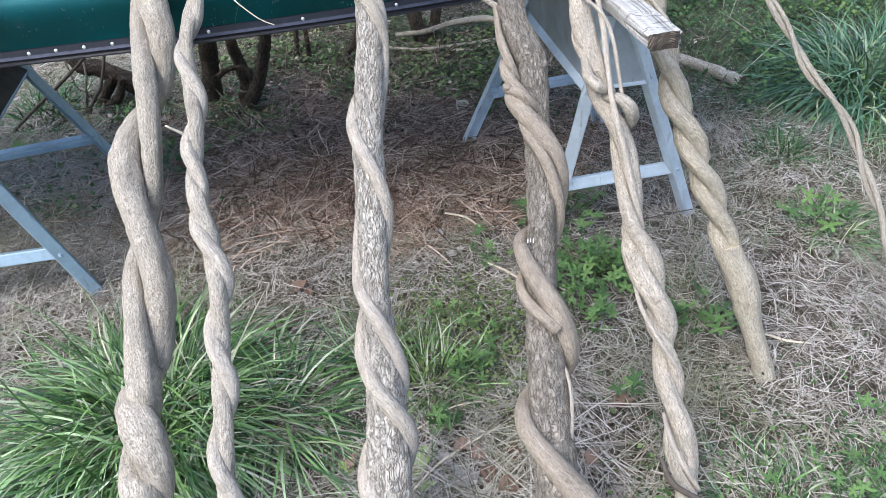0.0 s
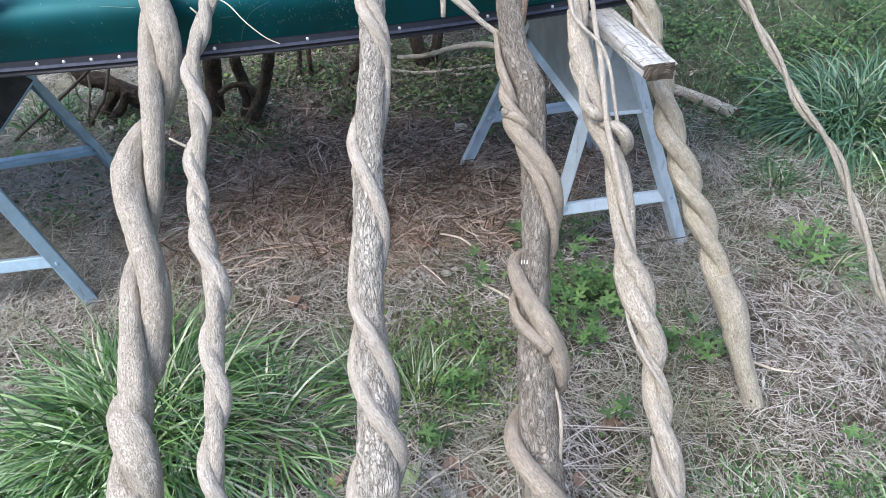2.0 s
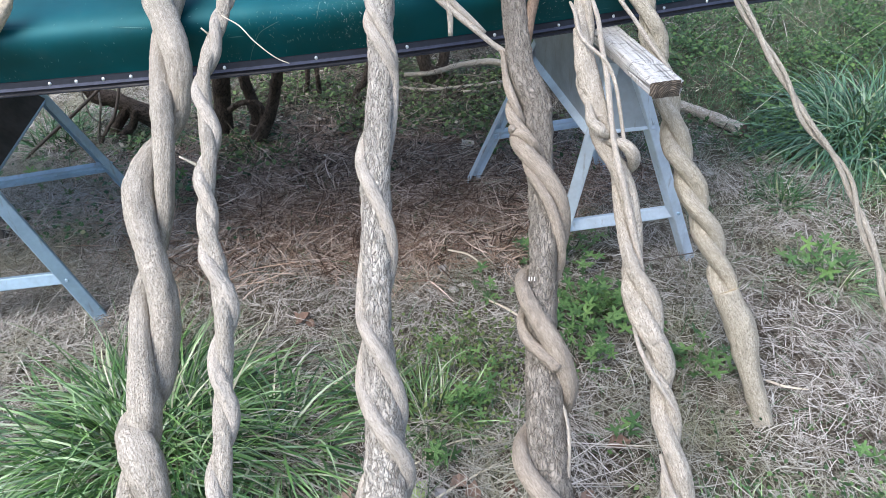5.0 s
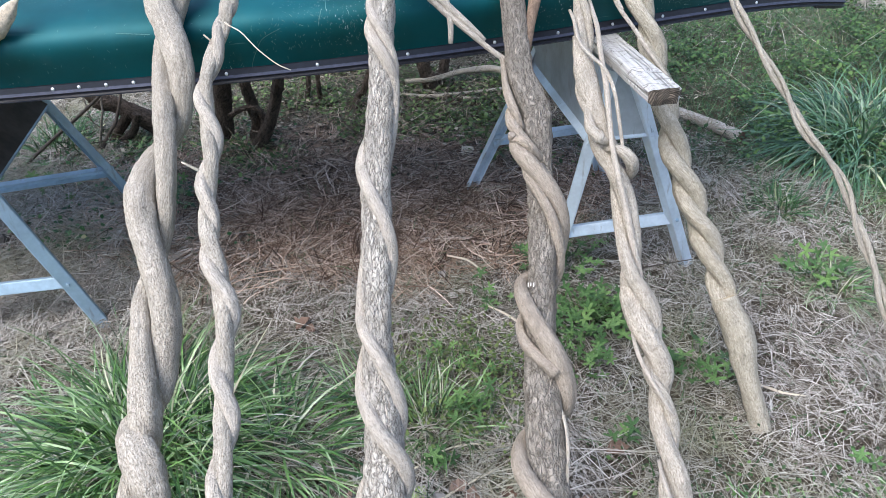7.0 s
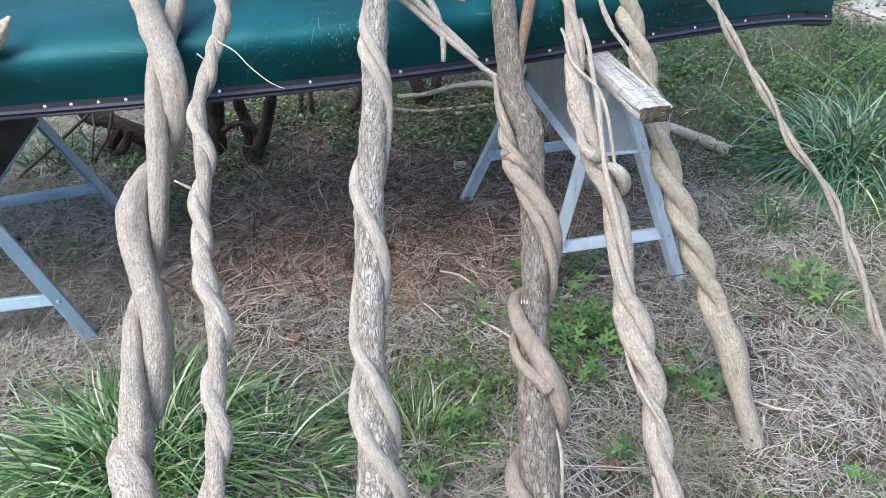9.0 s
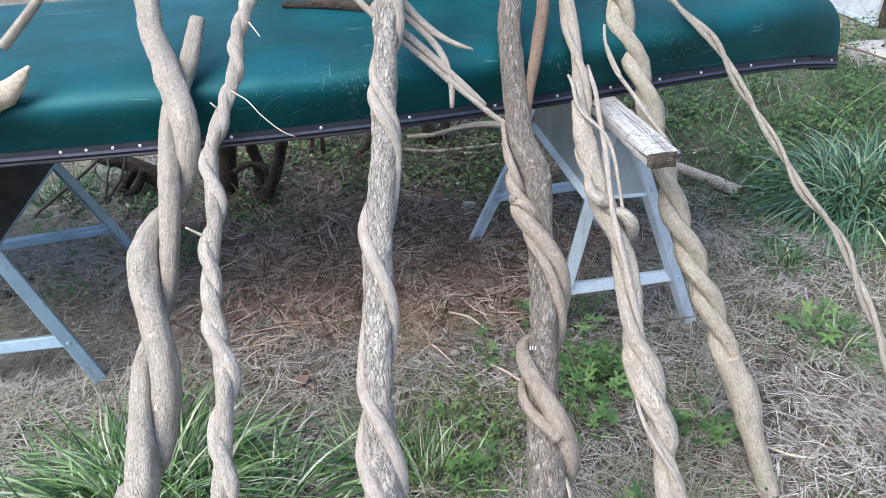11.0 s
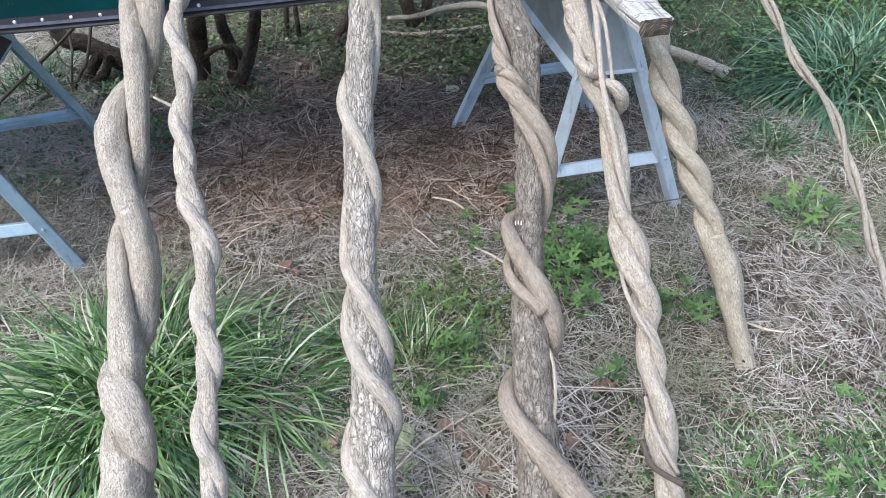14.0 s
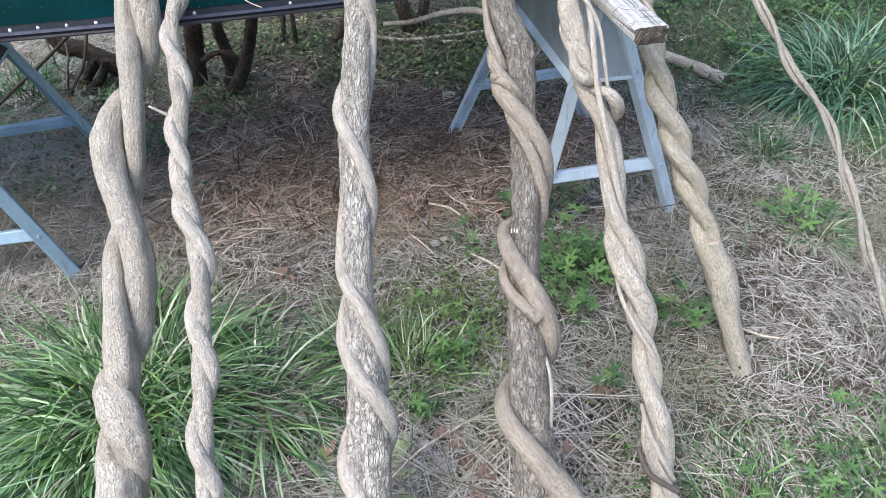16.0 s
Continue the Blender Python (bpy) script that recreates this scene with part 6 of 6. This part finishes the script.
twig([(0.12, 1.66, 0.03, 0.0029), (0.168, 1.623, 0.03, 0.0035), (0.202, 1.586, 0.03, 0.0031)], TENDRIL, "pale dry twig on dead grass", 404)
twig([(0.006, 1.9, 0.03, 0.0032), (0.067, 1.874, 0.03, 0.0035), (0.109, 1.82, 0.03, 0.0027)], TENDRIL, "curved dry twig on dead grass", 405)
twig([(0.906, 1.47, 0.02, 0.0026), (0.91, 1.422, 0.02, 0.0029), (0.915, 1.373, 0.02, 0.0022)], DARK_TWIG, "dark thin twig on dead grass", 406)
twig([(-0.093, 0.975, 0.03, 0.0023), (-0.034, 1.038, 0.03, 0.0027), (0.041, 1.087, 0.03, 0.0027), (0.106, 1.123, 0.03, 0.0023)], TENDRIL, "long dry stalk lying between the poles", 407)
twig([(-0.084, 1.126, 0.03, 0.002), (0.006, 1.183, 0.03, 0.0023), (0.105, 1.193, 0.03, 0.0021)], TENDRIL, "dry stalk lying on dead grass", 408)
twig([(-0.284, 1.363, 0.04, 0.0021), (-0.219, 1.435, 0.04, 0.0022), (-0.148, 1.46, 0.04, 0.0022)], TENDRIL, "dry stalk lying on dead grass", 409)
twig([(0.101, 2.277, 0.02, 0.0044), (0.163, 2.291, 0.02, 0.0045), (0.225, 2.312, 0.02, 0.0037)], TENDRIL, "pale twig at the sawhorse's foot", 410)
twig([(0.336, 1.708, 0.05, 0.0016), (0.474, 1.75, 0.05, 0.0018), (0.614, 1.787, 0.05, 0.0018), (0.737, 1.811, 0.05, 0.0015)], DARK_TWIG, "thin dark twig past the sawhorse's foot", 411)
twig([(-1.12, 2.74, 0.42, 0.006), (-1.345, 2.66, 0.246, 0.006), (-1.57, 2.64, 0.092, 0.0065), (-1.70, 2.62, 0.0, 0.007)], DARK_TWIG, "long dark twig leaning behind the canoe", 412)
twig([(2.168, 4.023, 0.12, 0.0069), (2.199, 3.922, 0.12, 0.0067), (2.245, 3.834, 0.12, 0.006), (2.291, 3.697, 0.12, 0.0058)], BARK_RED, "thin red-brown stem over the bank", 413)


# ---- stones, and what shows past the canoe's end ----
def stone(x, y, size, seed, label, material=None, name="stone"):
    bm = bmesh.new()
    bmesh.ops.create_icosphere(bm, subdivisions=3, radius=1)
    for v in bm.verts:
        k = 1 + 0.35 * noise.noise(v.co * 1.3 + Vector((seed, 0, 0))) + 0.12 * noise.noise(v.co * 4 + Vector((0, seed, 0)))
        v.co = Vector((v.co.x * k * size, v.co.y * k * size * 0.8, v.co.z * k * size * 0.6))
    ob = part(name, bm, material or STONE)
    ob.location = (x, y, lie(x, y) + size * 0.35)
    return tagged(ob, label, "stone")


stone(-1.109, 2.104, 0.030, 3, "small pale stone on the needle bed")
stone(-1.51, 2.07, 0.05, 5, "dark stone by the shaded sawhorse", plain("dark_stone", (0.10, 0.09, 0.08), 0.9, 0, 40, 0.35, 0.01))
stone(0.02, 1.745, 0.014, 7, "small chalky white chip in dead grass")
stone(0.045, 1.765, 0.010, 8, "small chalky white chip in dead grass")


def panel():
    """A pale sheet that stands past the canoe's end, beside a dark post."""
    (x0, y0), (x1, y1) = [(2.672, 5.064), (2.744, 4.639)]
    d = Vector((x1 - x0, y1 - y0, 0)).normalized()
    thing = empty("panel", (x1, y1, 0), math.degrees(math.atan2(d.y, d.x)))
    tagged(thing, "pale grey weathered sheet panel standing on the grass", "panel")
    part("sheet", box(bmesh.new(), (-1.6, -0.012, 0.03), (0, 0.012, 0.75), 0.004), SLAB, thing)
    part("bottom_edge", box(bmesh.new(), (-1.6, -0.02, 0.0), (0.01, 0.02, 0.032), 0.004), ZINC, thing, "light metal bottom edge")


panel()
rod_at("post", [(2.86, 4.62, 1.0, 0.085), (2.85, 4.62, 0.5, 0.09), (2.85, 4.62, -0.02, 0.10)], BARK_DARK, "dark weathered wooden post beside the panel", "post", 451, CUT, 20, 0.08, 0.03)


def flagstone():
    bm = bmesh.new()
    ring = [(2.24, 4.16), (2.42, 4.26), (2.72, 4.26), (3.0, 4.16), (3.02, 3.95), (2.7, 3.9), (2.42, 3.95), (2.28, 4.04)]
    low = [bm.verts.new((x, y, -0.01)) for x, y in ring]
    top = [bm.verts.new((2.6 + (x - 2.6) * 0.97, 4.08 + (y - 4.08) * 0.95, 0.045 + 0.006 * math.sin(9 * x))) for x, y in ring]
    bm.faces.new(top)
    for i in range(len(ring)):
        j = (i + 1) % len(ring)
        bm.faces.new((low[i], low[j], top[j], top[i]))
    bmesh.ops.recalc_face_normals(bm, faces=bm.faces)
    return tagged(part("flagstone", bm, STONE), "flat pale flagstone set in the grass", "flagstone")


flagstone()
# dry stalks standing in the bank
rng = np.random.default_rng(61)
n = 120
at = scatter(n, (1.0, 2.5), (3.2, 4.6), verge, rng)
heads = np.column_stack([rng.normal(0, 0.7, n), rng.normal(0, 0.7, n), rng.uniform(0.1, 0.9, n)])
me = strands("dry_stalks", at, heads, rng.uniform(0.12, 0.40, n), rng.uniform(0.002, 0.0035, n), rng.uniform(0, 0.08, n), 62, 5, curl=0.04)
tagged(part("dry_stalks", me, STRAW), "bleached dry stalks standing in the green bank", "dry stalks", kind="stuff")
# long coarse stalks heaped between the poles
n = 700
at = scatter(n, (-0.25, 0.6), (0.65, 1.35), lambda x, y: soft(x, y, 0.12, 0.95, 0.3, 0.25), rng)
at[:, 2] += rng.uniform(0.005, 0.035, n)
me = strands("coarse_stalks", at, flat_heads(n, rng, 0.12), rng.uniform(0.10, 0.28, n), rng.uniform(0.0014, 0.0030, n), rng.uniform(0, 0.05, n), 63, 5, curl=0.03)
tagged(part("coarse_stalks", me, STRAW), "long coarse dry stalks heaped between the poles", "dry stalks", kind="stuff")
